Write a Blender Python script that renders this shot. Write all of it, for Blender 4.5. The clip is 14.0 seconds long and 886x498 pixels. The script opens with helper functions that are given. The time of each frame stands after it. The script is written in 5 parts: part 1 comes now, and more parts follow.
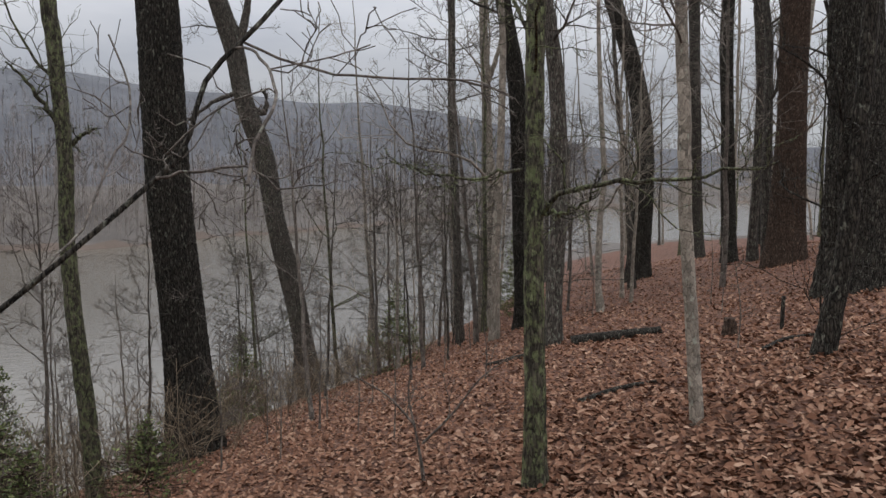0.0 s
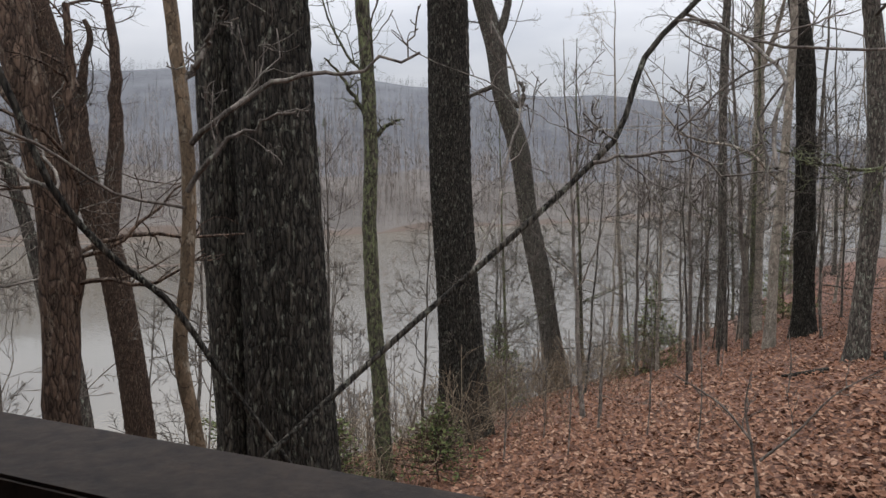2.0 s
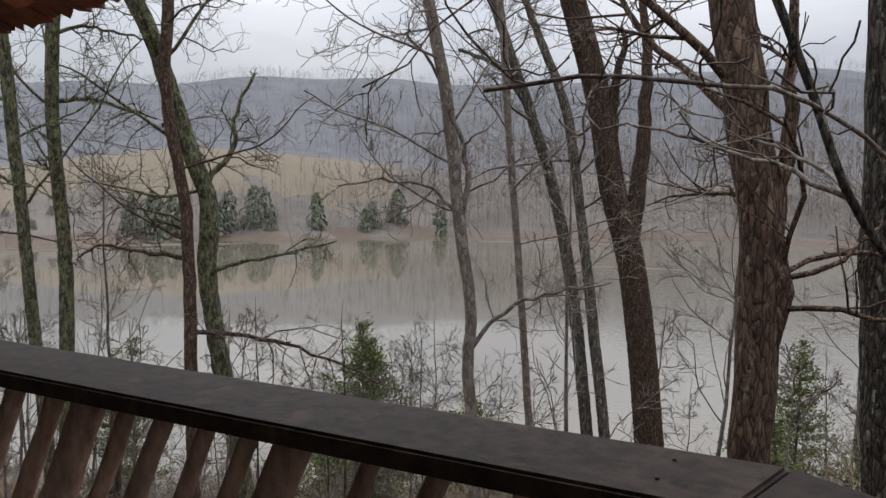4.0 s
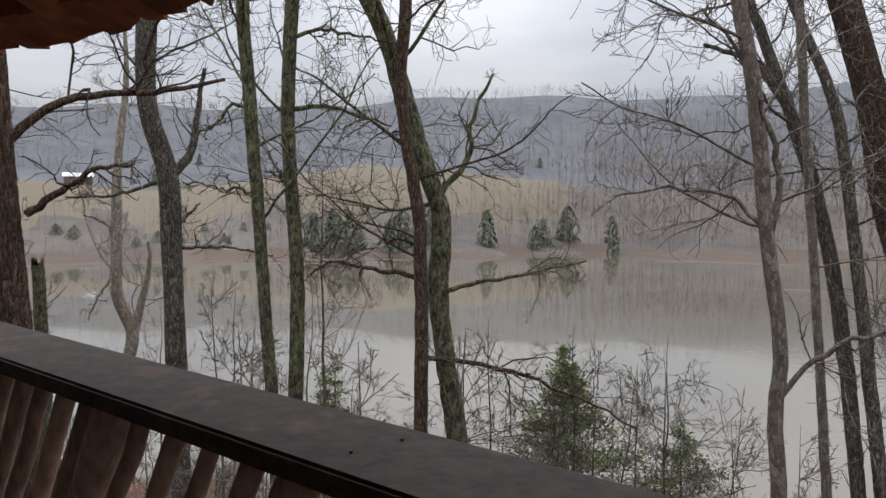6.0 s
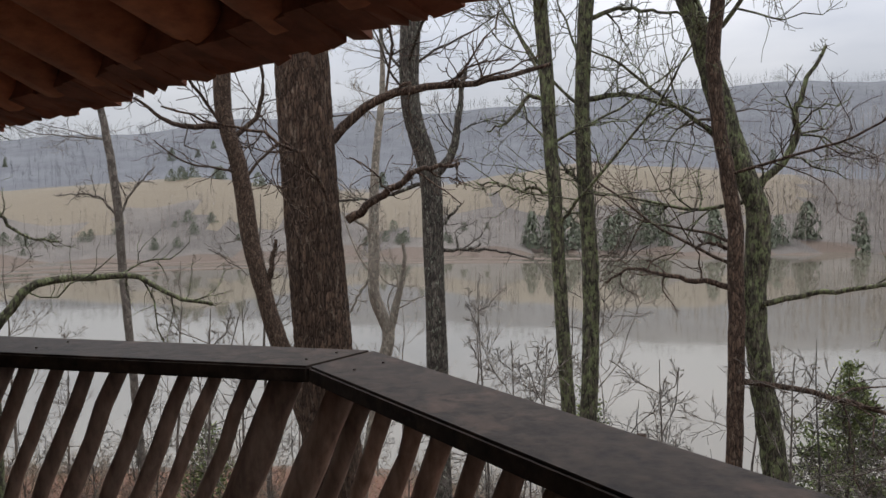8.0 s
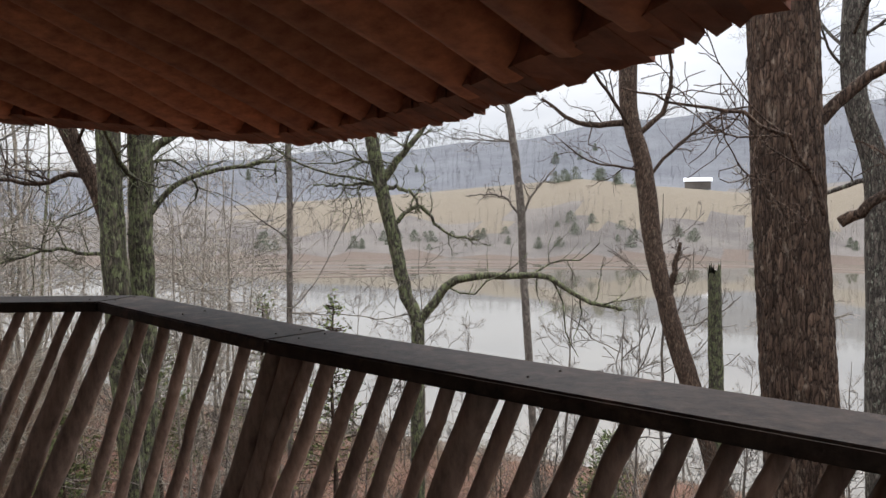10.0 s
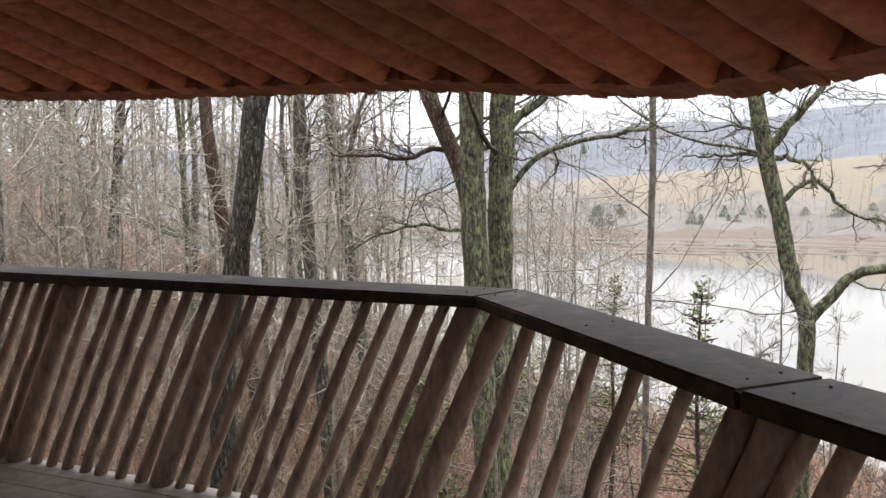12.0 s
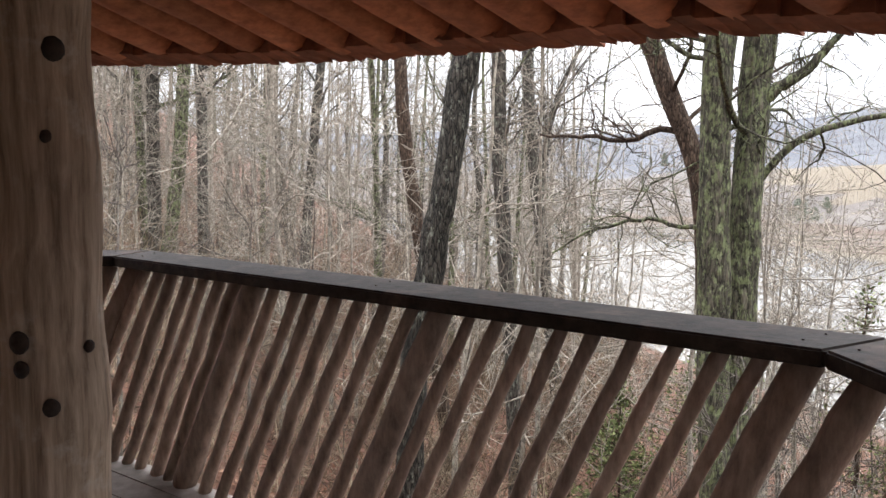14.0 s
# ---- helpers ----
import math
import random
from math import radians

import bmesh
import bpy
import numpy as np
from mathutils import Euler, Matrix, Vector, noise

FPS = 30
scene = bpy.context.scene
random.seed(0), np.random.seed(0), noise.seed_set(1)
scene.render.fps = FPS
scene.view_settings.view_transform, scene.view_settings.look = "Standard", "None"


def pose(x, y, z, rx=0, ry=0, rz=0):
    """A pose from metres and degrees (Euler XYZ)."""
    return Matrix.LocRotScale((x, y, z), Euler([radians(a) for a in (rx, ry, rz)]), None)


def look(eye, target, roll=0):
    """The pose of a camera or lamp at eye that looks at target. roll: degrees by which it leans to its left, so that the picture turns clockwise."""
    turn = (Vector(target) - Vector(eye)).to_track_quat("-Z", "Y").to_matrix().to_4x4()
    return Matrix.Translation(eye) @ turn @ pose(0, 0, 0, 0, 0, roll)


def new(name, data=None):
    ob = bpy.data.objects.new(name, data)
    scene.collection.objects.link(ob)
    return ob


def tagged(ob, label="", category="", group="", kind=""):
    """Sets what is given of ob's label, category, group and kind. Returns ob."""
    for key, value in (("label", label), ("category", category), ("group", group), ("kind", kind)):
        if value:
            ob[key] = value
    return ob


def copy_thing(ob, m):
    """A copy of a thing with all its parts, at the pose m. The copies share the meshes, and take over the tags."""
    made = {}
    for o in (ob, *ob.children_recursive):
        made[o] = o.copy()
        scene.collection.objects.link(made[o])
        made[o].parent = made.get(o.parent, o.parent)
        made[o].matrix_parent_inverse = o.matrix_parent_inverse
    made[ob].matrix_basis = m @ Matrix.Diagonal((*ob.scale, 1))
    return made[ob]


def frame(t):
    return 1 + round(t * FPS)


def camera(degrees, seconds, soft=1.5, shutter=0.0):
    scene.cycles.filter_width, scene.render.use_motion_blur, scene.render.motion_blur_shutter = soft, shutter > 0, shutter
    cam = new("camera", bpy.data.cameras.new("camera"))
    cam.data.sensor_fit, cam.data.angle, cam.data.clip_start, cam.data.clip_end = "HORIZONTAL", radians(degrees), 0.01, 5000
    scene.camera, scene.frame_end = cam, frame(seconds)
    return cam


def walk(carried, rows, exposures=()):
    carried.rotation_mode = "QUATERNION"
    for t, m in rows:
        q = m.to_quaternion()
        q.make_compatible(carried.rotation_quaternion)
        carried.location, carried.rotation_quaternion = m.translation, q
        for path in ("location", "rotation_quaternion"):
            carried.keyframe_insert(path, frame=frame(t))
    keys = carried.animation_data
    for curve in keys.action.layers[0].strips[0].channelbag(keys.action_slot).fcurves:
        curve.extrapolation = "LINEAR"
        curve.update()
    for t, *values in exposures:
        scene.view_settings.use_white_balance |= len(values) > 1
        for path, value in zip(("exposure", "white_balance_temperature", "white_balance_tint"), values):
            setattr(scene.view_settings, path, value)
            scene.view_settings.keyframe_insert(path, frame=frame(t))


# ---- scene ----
cam = camera(59.6, 14.0)
PATH = [
    (0, (-0.119, 0.146, 1.489), (-0.41, 2.119, 1.34), -0.9),
    (0.5, (-0.301, 0.153, 1.466), (-0.796, 2.085, 1.315), 0.4),
    (1, (-0.512, 0.189, 1.466), (-1.149, 2.079, 1.315), 0.5),
    (1.5, (-0.719, 0.201, 1.462), (-1.485, 2.042, 1.305), 0.5),
    (2, (-0.988, 0.169, 1.469), (-1.831, 1.976, 1.308), 0.0),
    (2.4, (-1.245, 0.089, 1.455), (-2.266, 1.802, 1.307), -0.7),
    (2.5, (-1.306, 0.086, 1.455), (-2.387, 1.762, 1.305), -1.1),
    (2.6, (-1.331, 0.102, 1.461), (-2.485, 1.728, 1.301), -1.8),
    (3, (-1.605, 0.052, 1.447), (-2.929, 1.544, 1.295), -0.2),
    (3.2, (-1.726, 0.0, 1.456), (-3.161, 1.385, 1.306), -0.4),
    (3.5, (-1.93, 0.048, 1.483), (-3.498, 1.271, 1.332), -0.0),
    (4, (-2.176, 0.016, 1.469), (-3.861, 1.055, 1.316), 0.6),
    (4.2, (-2.281, 0.001, 1.446), (-3.991, 1.0, 1.295), 0.6),
    (6.3, (-3.733, -0.402, 1.397), (-5.629, 0.247, 1.286), 0.5),
    (6.5, (-3.813, -0.461, 1.394), (-5.713, 0.18, 1.283), 0.5),
    (7, (-4.083, -0.609, 1.394), (-6.044, -0.187, 1.286), 0.4),
    (7.5, (-4.317, -0.772, 1.412), (-6.309, -0.557, 1.304), 0.3),
    (7.7, (-4.424, -0.848, 1.422), (-6.418, -0.663, 1.309), 0.0),
    (9.8, (-5.133, -1.44, 1.4), (-6.997, -2.132, 1.294), -0.2),
    (10, (-5.209, -1.504, 1.404), (-7.028, -2.307, 1.295), -0.2),
    (10.3, (-5.316, -1.64, 1.411), (-7.04, -2.63, 1.29), -0.2),
    (10.5, (-5.398, -1.639, 1.419), (-7.05, -2.745, 1.293), 0.3),
    (11, (-5.56, -1.787, 1.425), (-7.067, -3.088, 1.278), 0.4),
    (11.5, (-5.665, -2.044, 1.424), (-7.125, -3.398, 1.259), 0.0),
    (12, (-5.742, -2.276, 1.413), (-7.072, -3.759, 1.24), -0.3),
    (12.5, (-5.822, -2.497, 1.423), (-6.993, -4.108, 1.239), 0.4),
    (13, (-5.898, -2.776, 1.407), (-6.999, -4.434, 1.213), 0.0),
    (13.5, (-5.983, -3.014, 1.395), (-7.082, -4.672, 1.189), -0.0),
    (14, (-6.111, -3.229, 1.402), (-7.063, -4.975, 1.19), 0.8),
]
walk(cam, [(t, look(eye, target, roll)) for t, eye, target, roll in PATH], exposures=((0.0, -0.46), (0.5, -0.2), (1.2, -0.06), (2.5, -0.1), (4.0, -0.1), (7.7, -0.1), (10.0, 0.42), (11.0, 0.82), (14.0, 1.27)))

# exposure follows the camera's own brightening under the roof
# ---------------------------------------------------------------- sky and light
world = bpy.data.worlds.new("overcast_sky")
scene.world = world
world.use_nodes = True
wn, wl = world.node_tree.nodes, world.node_tree.links
wn.clear()
w_out, w_bg = wn.new("ShaderNodeOutputWorld"), wn.new("ShaderNodeBackground")
sky = wn.new("ShaderNodeTexSky")
sky.sky_type, sky.sun_disc = "NISHITA", False
sky.sun_elevation, sky.sun_rotation = radians(38), radians(200)
sky_dim = wn.new("ShaderNodeMix")
sky_dim.data_type, sky_dim.blend_type = "RGBA", "MULTIPLY"
sky_dim.inputs[0].default_value = 1.0
sky_dim.inputs[7].default_value = (0.09, 0.09, 0.09, 1)
w_tc, w_map, w_noise, w_ramp = (wn.new("ShaderNode" + k) for k in ("TexCoord", "Mapping", "TexNoise", "ValToRGB"))
w_map.inputs["Scale"].default_value = (1.4, 1.4, 5.0)
w_noise.inputs["Scale"].default_value = 1.7
w_noise.inputs["Detail"].default_value = 6.0
w_ramp.color_ramp.elements[0].position, w_ramp.color_ramp.elements[0].color = 0.36, (0.52, 0.54, 0.60, 1)
w_ramp.color_ramp.elements[1].position, w_ramp.color_ramp.elements[1].color = 0.66, (0.735, 0.74, 0.775, 1)
w_mix = wn.new("ShaderNodeMix")
w_mix.data_type = "RGBA"
w_mix.inputs[0].default_value = 0.9
wl.new(w_tc.outputs["Generated"], w_map.inputs["Vector"])
wl.new(w_map.outputs["Vector"], w_noise.inputs["Vector"])
wl.new(w_noise.outputs["Fac"], w_ramp.inputs["Fac"])
wl.new(sky.outputs["Color"], sky_dim.inputs[6])
wl.new(sky_dim.outputs[2], w_mix.inputs[6])
wl.new(w_ramp.outputs["Color"], w_mix.inputs[7])
# an overcast dome is brighter overhead than at the horizon
w_sep, w_up, w_scale = wn.new("ShaderNodeSeparateXYZ"), wn.new("ShaderNodeMapRange"), wn.new("ShaderNodeMix")
w_up.inputs["From Min"].default_value, w_up.inputs["From Max"].default_value = 0.12, 1.0
w_up.inputs["To Min"].default_value, w_up.inputs["To Max"].default_value = 1.0, 5.0
w_scale.data_type, w_scale.blend_type = "RGBA", "MULTIPLY"
w_scale.inputs[0].default_value = 1.0
wl.new(w_tc.outputs["Generated"], w_sep.inputs["Vector"])
wl.new(w_sep.outputs["Z"], w_up.inputs["Value"])
wl.new(w_mix.outputs[2], w_scale.inputs[6])
wl.new(w_up.outputs["Result"], w_scale.inputs[7])
wl.new(w_scale.outputs[2], w_bg.inputs["Color"])
w_bg.inputs["Strength"].default_value = 1.0
wl.new(w_bg.outputs["Background"], w_out.inputs["Surface"])
sun_data = bpy.data.lights.new("sun", "SUN")
sun_data.energy, sun_data.angle, sun_data.color = 0.6, radians(25), (1.0, 0.97, 0.93)
sun = new("sun", sun_data)
sun.matrix_world = look((0, 0, 60), (18, -22, 0))

# ---------------------------------------------------------------- materials
def material(name, rough=0.8, metal=0.0, spec=0.4):
    m = bpy.data.materials.new(name)
    m.use_nodes = True
    nt = m.node_tree
    b = nt.nodes["Principled BSDF"]
    b.inputs["Roughness"].default_value = rough
    b.inputs["Metallic"].default_value = metal
    b.inputs["Specular IOR Level"].default_value = spec
    return m, nt, b


def node(nt, kind, **sets):
    n = nt.nodes.new("ShaderNode" + kind)
    for key, v in sets.items():
        n.inputs[key.replace("_", " ")].default_value = v
    return n


def coords(nt, scale, source="Object"):
    tc, mp = nt.nodes.new("ShaderNodeTexCoord"), nt.nodes.new("ShaderNodeMapping")
    mp.inputs["Scale"].default_value = scale
    nt.links.new(tc.outputs[source], mp.inputs["Vector"])
    return mp.outputs["Vector"]


def ramp(nt, fac, stops):
    r = nt.nodes.new("ShaderNodeValToRGB")
    e = r.color_ramp.elements
    e[0].position, e[0].color = stops[0][0], (*stops[0][1], 1)
    e[1].position, e[1].color = stops[-1][0], (*stops[-1][1], 1)
    for p, c in stops[1:-1]:
        e.new(p).color = (*c, 1)
    nt.links.new(fac, r.inputs["Fac"])
    return r.outputs["Color"]


def mix(nt, fac, a, b, mode="MIX"):
    n = nt.nodes.new("ShaderNodeMix")
    n.data_type, n.blend_type = "RGBA", mode
    for sock, v in ((n.inputs[0], fac), (n.inputs[6], a), (n.inputs[7], b)):
        if isinstance(v, (float, int)):
            sock.default_value = v
        elif isinstance(v, tuple):
            sock.default_value = (*v, 1)
        else:
            nt.links.new(v, sock)
    return n.outputs[2]


def noise_fac(nt, vec, scale, detail=4.0, rough=0.55):
    n = node(nt, "TexNoise", Scale=scale, Detail=detail, Roughness=rough)
    nt.links.new(vec, n.inputs["Vector"])
    return n.outputs["Fac"]


def bump(nt, b, height, strength, dist):
    n = node(nt, "Bump", Strength=strength, Distance=dist)
    nt.links.new(height, n.inputs["Height"])
    nt.links.new(n.outputs["Normal"], b.inputs["Normal"])


def bark(name, dark, light, lichen, amount, ridge=(34.0, 34.0, 3.4), strength=1.0, furrow=0.07):
    """Bark with upright furrows between rough plates, and lichen."""
    m, nt, b = material(name, 0.9, spec=0.2)
    v = coords(nt, ridge)
    bend = nt.nodes.new("ShaderNodeTexNoise")
    bend.inputs["Scale"].default_value, bend.inputs["Detail"].default_value = 0.8, 3.0
    nt.links.new(v, bend.inputs["Vector"])
    warped = mix(nt, 1.0, v, mix(nt, 1.0, bend.outputs["Color"], (1.5, 1.5, 1.5), "MULTIPLY"), "ADD")
    cells = node(nt, "TexVoronoi", Scale=1.0)
    cells.feature = "DISTANCE_TO_EDGE"
    tones = node(nt, "TexVoronoi", Scale=1.0)
    for c in (cells, tones):
        nt.links.new(warped, c.inputs["Vector"])
    middle = tuple(0.5 * a + 0.5 * c for a, c in zip(dark, light))
    plates = ramp(nt, cells.outputs["Distance"], [(0.0, dark), (furrow, middle), (furrow * 3.5, light)])
    split = nt.nodes.new("ShaderNodeSeparateColor")
    nt.links.new(tones.outputs["Color"], split.inputs["Color"])
    plates = mix(nt, 1.0, plates, ramp(nt, split.outputs["Red"], [(0.0, (0.6, 0.6, 0.6)), (0.85, (1.15, 1.15, 1.15)), (1.0, (1.5, 1.5, 1.5))]), "MULTIPLY")
    grain = noise_fac(nt, v, 3.5, 7.0, 0.75)
    rough = mix(nt, 1.0, plates, ramp(nt, grain, [(0.32, (0.45, 0.45, 0.45)), (0.5, (0.95, 0.95, 0.95)), (0.72, (1.5, 1.5, 1.5))]), "MULTIPLY")
    spots = noise_fac(nt, coords(nt, (1.0, 1.0, 0.6)), 19.0, 9.0, 0.78)
    done = mix(nt, ramp(nt, spots, [(amount, (0, 0, 0)), (amount + 0.09, (0.85, 0.85, 0.85))]), rough, mix(nt, grain, tuple(c * 0.55 for c in lichen), tuple(c * 1.3 for c in lichen)))
    specks = noise_fac(nt, coords(nt, (1.0, 1.0, 0.45)), 26.0, 5.0, 0.7)
    done = mix(nt, ramp(nt, specks, [(0.57, (0, 0, 0)), (0.66, (0.7, 0.7, 0.7))]), done, tuple(min(0.45, c * 1.4 + 0.03) for c in lichen))
    info = nt.nodes.new("ShaderNodeObjectInfo")
    tint = ramp(nt, info.outputs["Random"], [(0.0, (0.8, 0.78, 0.76)), (1.0, (1.15, 1.13, 1.1))])
    nt.links.new(mix(nt, 1.0, done, tint, "MULTIPLY"), b.inputs["Base Color"])
    bump(nt, b, cells.outputs["Distance"], strength, 0.035)
    return m


BARK_OAK = bark("dark_furrowed_bark", (0.005, 0.0045, 0.004), (0.070, 0.062, 0.050), (0.15, 0.155, 0.12), 0.60, (36, 36, 8.5), 1.0, 0.085)
BARK_GREY = bark("grey_lichened_bark", (0.022, 0.019, 0.016), (0.115, 0.10, 0.085), (0.21, 0.23, 0.18), 0.56, (30, 30, 6), 0.8)
BARK_MOSS = bark("mossy_bark", (0.020, 0.018, 0.013), (0.105, 0.094, 0.07), (0.185, 0.215, 0.105), 0.49, (28, 28, 6), 0.8)
BARK_RED = bark("reddish_scaly_bark", (0.014, 0.009, 0.0065), (0.10, 0.068, 0.049), (0.14, 0.11, 0.08), 0.60, (42, 42, 11), 0.7, 0.05)
BARK_PALE = bark("pale_smooth_bark", (0.10, 0.087, 0.07), (0.29, 0.255, 0.21), (0.26, 0.28, 0.225), 0.60, (20, 20, 12), 0.2, 0.015)
BARK_SAP = bark("brown_sapling_bark", (0.035, 0.025, 0.016), (0.17, 0.125, 0.082), (0.24, 0.21, 0.16), 0.56, (24, 24, 12), 0.2, 0.012)
BARK_TWIG = bark("twig_bark", (0.05, 0.043, 0.037), (0.15, 0.13, 0.112), (0.18, 0.19, 0.15), 0.62, (20, 20, 10), 0.2, 0.015)


def lumber(name, low, high, grain_scale, spec=0.35, rough=0.7, worn=None):
    m, nt, b = material(name, rough, spec=spec)
    v = coords(nt, grain_scale)
    g = noise_fac(nt, v, 3.0, 8.0, 0.65)
    blotch = noise_fac(nt, coords(nt, (1, 1, 1)), 2.3, 4.0)
    col = mix(nt, blotch, ramp(nt, g, [(0.3, low), (0.72, high)]), ramp(nt, g, [(0.25, low), (0.9, high)]))
    if worn:
        patch = noise_fac(nt, coords(nt, (1.3, 1.3, 1.3)), 5.0, 6.0, 0.7)
        col = mix(nt, ramp(nt, patch, [(0.54, (0, 0, 0)), (0.7, (0.8, 0.8, 0.8))]), col, worn)
    info = nt.nodes.new("ShaderNodeObjectInfo")
    tint = ramp(nt, info.outputs["Random"], [(0.0, (0.72, 0.72, 0.72)), (1.0, (1.2, 1.2, 1.2))])
    nt.links.new(mix(nt, 1.0, col, tint, "MULTIPLY"), b.inputs["Base Color"])
    bump(nt, b, g, 0.35, 0.01)
    return m


CAP_WOOD = lumber("weathered_stained_board", (0.008, 0.0055, 0.004), (0.060, 0.042, 0.031), (7, 7, 7), 0.22, 0.68, worn=(0.095, 0.062, 0.045))
POLE_WOOD = lumber("stained_railing_pole", (0.145, 0.096, 0.073), (0.55, 0.405, 0.315), (9, 9, 3))
RED_WOOD = lumber("red_stained_rafter", (0.25, 0.089, 0.046), (0.66, 0.28, 0.14), (5, 5, 9))
RED_BOARD = lumber("red_stained_board", (0.18, 0.065, 0.034), (0.48, 0.19, 0.095), (4, 4, 7))
FLOOR_WOOD = lumber("grey_deck_board", (0.16, 0.138, 0.122), (0.36, 0.31, 0.275), (4, 4, 4))
LOG_WOOD = lumber("peeled_log", (0.11, 0.07, 0.045), (0.55, 0.42, 0.31), (16, 16, 0.9), worn=(0.44, 0.38, 0.32))
# extra pale logs for the out-of-view wall, to throw light up at the rafters
BOUNCE_LOG = lumber("pale_bounce_log", (0.34, 0.27, 0.20), (0.68, 0.57, 0.45), (14, 14, 3))
EAVE_WOOD = lumber("dark_eave_board", (0.13, 0.047, 0.026), (0.34, 0.132, 0.070), (4, 4, 7))
KNOT = lumber("dark_knot", (0.015, 0.01, 0.008), (0.05, 0.03, 0.02), (20, 20, 20))


def litter(name, base, island, size=1.1):
    m, nt, b = material(name, 0.85, spec=0.25)
    if island:
        geo = nt.nodes.new("ShaderNodeNewGeometry")
        fac = geo.outputs["Random Per Island"]
        col = ramp(nt, fac, base)
    else:
        v = coords(nt, (1, 1, 1))
        vor = node(nt, "TexVoronoi", Scale=11.0)
        nt.links.new(v, vor.inputs["Vector"])
        sep = nt.nodes.new("ShaderNodeSeparateColor")
        nt.links.new(vor.outputs["Color"], sep.inputs["Color"])
        col = mix(nt, 0.55, ramp(nt, sep.outputs["Red"], base), ramp(nt, noise_fac(nt, v, size, 7.0, 0.7), base))
        bump(nt, b, vor.outputs["Distance"], 0.9, 0.05)
    nt.links.new(col, b.inputs["Base Color"])
    return m


LEAF_STOPS = [(0.0, (0.07, 0.033, 0.019)), (0.35, (0.155, 0.072, 0.041)), (0.75, (0.245, 0.128, 0.078)), (1.0, (0.37, 0.235, 0.158))]
LITTER = litter("leaf_litter", [(0.2, (0.036, 0.018, 0.012)), (0.5, (0.117, 0.056, 0.036)), (0.85, (0.216, 0.117, 0.077))], False)
LEAVES = litter("fallen_oak_leaves", LEAF_STOPS, True)
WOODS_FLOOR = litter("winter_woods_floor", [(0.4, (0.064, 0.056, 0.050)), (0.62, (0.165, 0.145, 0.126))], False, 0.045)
# blue-grey tint paints aerial haze onto the ridge ground
HAZY_RIDGE_FLOOR = litter("haze_tinted_ridge_floor", [(0.4, (0.070, 0.073, 0.082)), (0.62, (0.132, 0.134, 0.142))], False, 0.03)
FIELD = litter("dry_hay_field", [(0.2, (0.115, 0.094, 0.066)), (0.8, (0.185, 0.152, 0.108))], False)
MUD = litter("lake_mud", [(0.2, (0.075, 0.055, 0.042)), (0.8, (0.145, 0.11, 0.086))], False)
EVERGREEN = litter("cedar_sprays", [(0.0, (0.045, 0.06, 0.022)), (0.5, (0.11, 0.135, 0.048)), (1.0, (0.20, 0.22, 0.09))], True)
# grey-brown twigs, paled in base colour to suggest mist across the lake
HAZE_PALED_TWIGS = litter("haze_paled_bare_twigs", [(0.0, (0.102, 0.083, 0.068)), (0.6, (0.168, 0.140, 0.120)), (1.0, (0.324, 0.288, 0.258))], True)
# ridge twigs carry distance haze as a blue-grey base colour
HAZY_RIDGE_TWIGS = litter("haze_tinted_ridge_twigs", [(0.0, (0.068, 0.072, 0.082)), (0.5, (0.097, 0.100, 0.110)), (1.0, (0.155, 0.156, 0.162))], True)
FAR_PINE = litter("distant_evergreens", [(0.0, (0.075, 0.085, 0.06)), (1.0, (0.14, 0.15, 0.105))], True)
DRY_STEMS = litter("dry_brush_stems", [(0.0, (0.05, 0.036, 0.023)), (0.5, (0.14, 0.102, 0.066)), (1.0, (0.30, 0.24, 0.165))], True)

WATER, wt, wb = material("muddy_lake_water", 0.04, spec=0.5)
wv = coords(wt, (1, 1, 1))
wt.links.new(ramp(wt, noise_fac(wt, wv, 0.012, 4.0), [(0.3, (0.098, 0.086, 0.065)), (0.7, (0.138, 0.121, 0.092))]), wb.inputs["Base Color"])
ripple = node(wt, "Bump", Distance=0.05)
wt.links.new(noise_fac(wt, wv, 1.6, 3.0), ripple.inputs["Height"])
wt.links.new(ripple.outputs["Normal"], wb.inputs["Normal"])
# the reach beyond the leafy point is ruffled by wind, the near bay lies calm
w_xyz, w_dot, w_wind = wt.nodes.new("ShaderNodeSeparateXYZ"), wt.nodes.new("ShaderNodeMath"), wt.nodes.new("ShaderNodeMapRange")
wt.links.new(wv, w_xyz.inputs["Vector"])
w_dot.operation = "MULTIPLY_ADD"
w_dot.inputs[1].default_value = 0.9
wt.links.new(w_xyz.outputs["X"], w_dot.inputs[0])
wt.links.new(w_xyz.outputs["Y"], w_dot.inputs[2])
for sock, value in (("From Min", -10.0), ("From Max", 45.0), ("To Min", 0.03), ("To Max", 1.0)):
    w_wind.inputs[sock].default_value = value
wt.links.new(w_dot.outputs[0], w_wind.inputs["Value"])
wt.links.new(w_wind.outputs["Result"], ripple.inputs["Strength"])
w_rough = wt.nodes.new("ShaderNodeMapRange")
for sock, value in (("From Min", -10.0), ("From Max", 45.0), ("To Min", 0.035), ("To Max", 0.16)):
    w_rough.inputs[sock].default_value = value
wt.links.new(w_dot.outputs[0], w_rough.inputs["Value"])
wt.links.new(w_rough.outputs["Result"], wb.inputs["Roughness"])
ROOF_METAL, rt, rb = material("white_barn_roof", 0.5)
rt.links.new(ramp(rt, noise_fac(rt, coords(rt, (1, 1, 1)), 0.3, 3.0), [(0.2, (0.7, 0.72, 0.74)), (0.8, (0.82, 0.84, 0.85))]), rb.inputs["Base Color"])

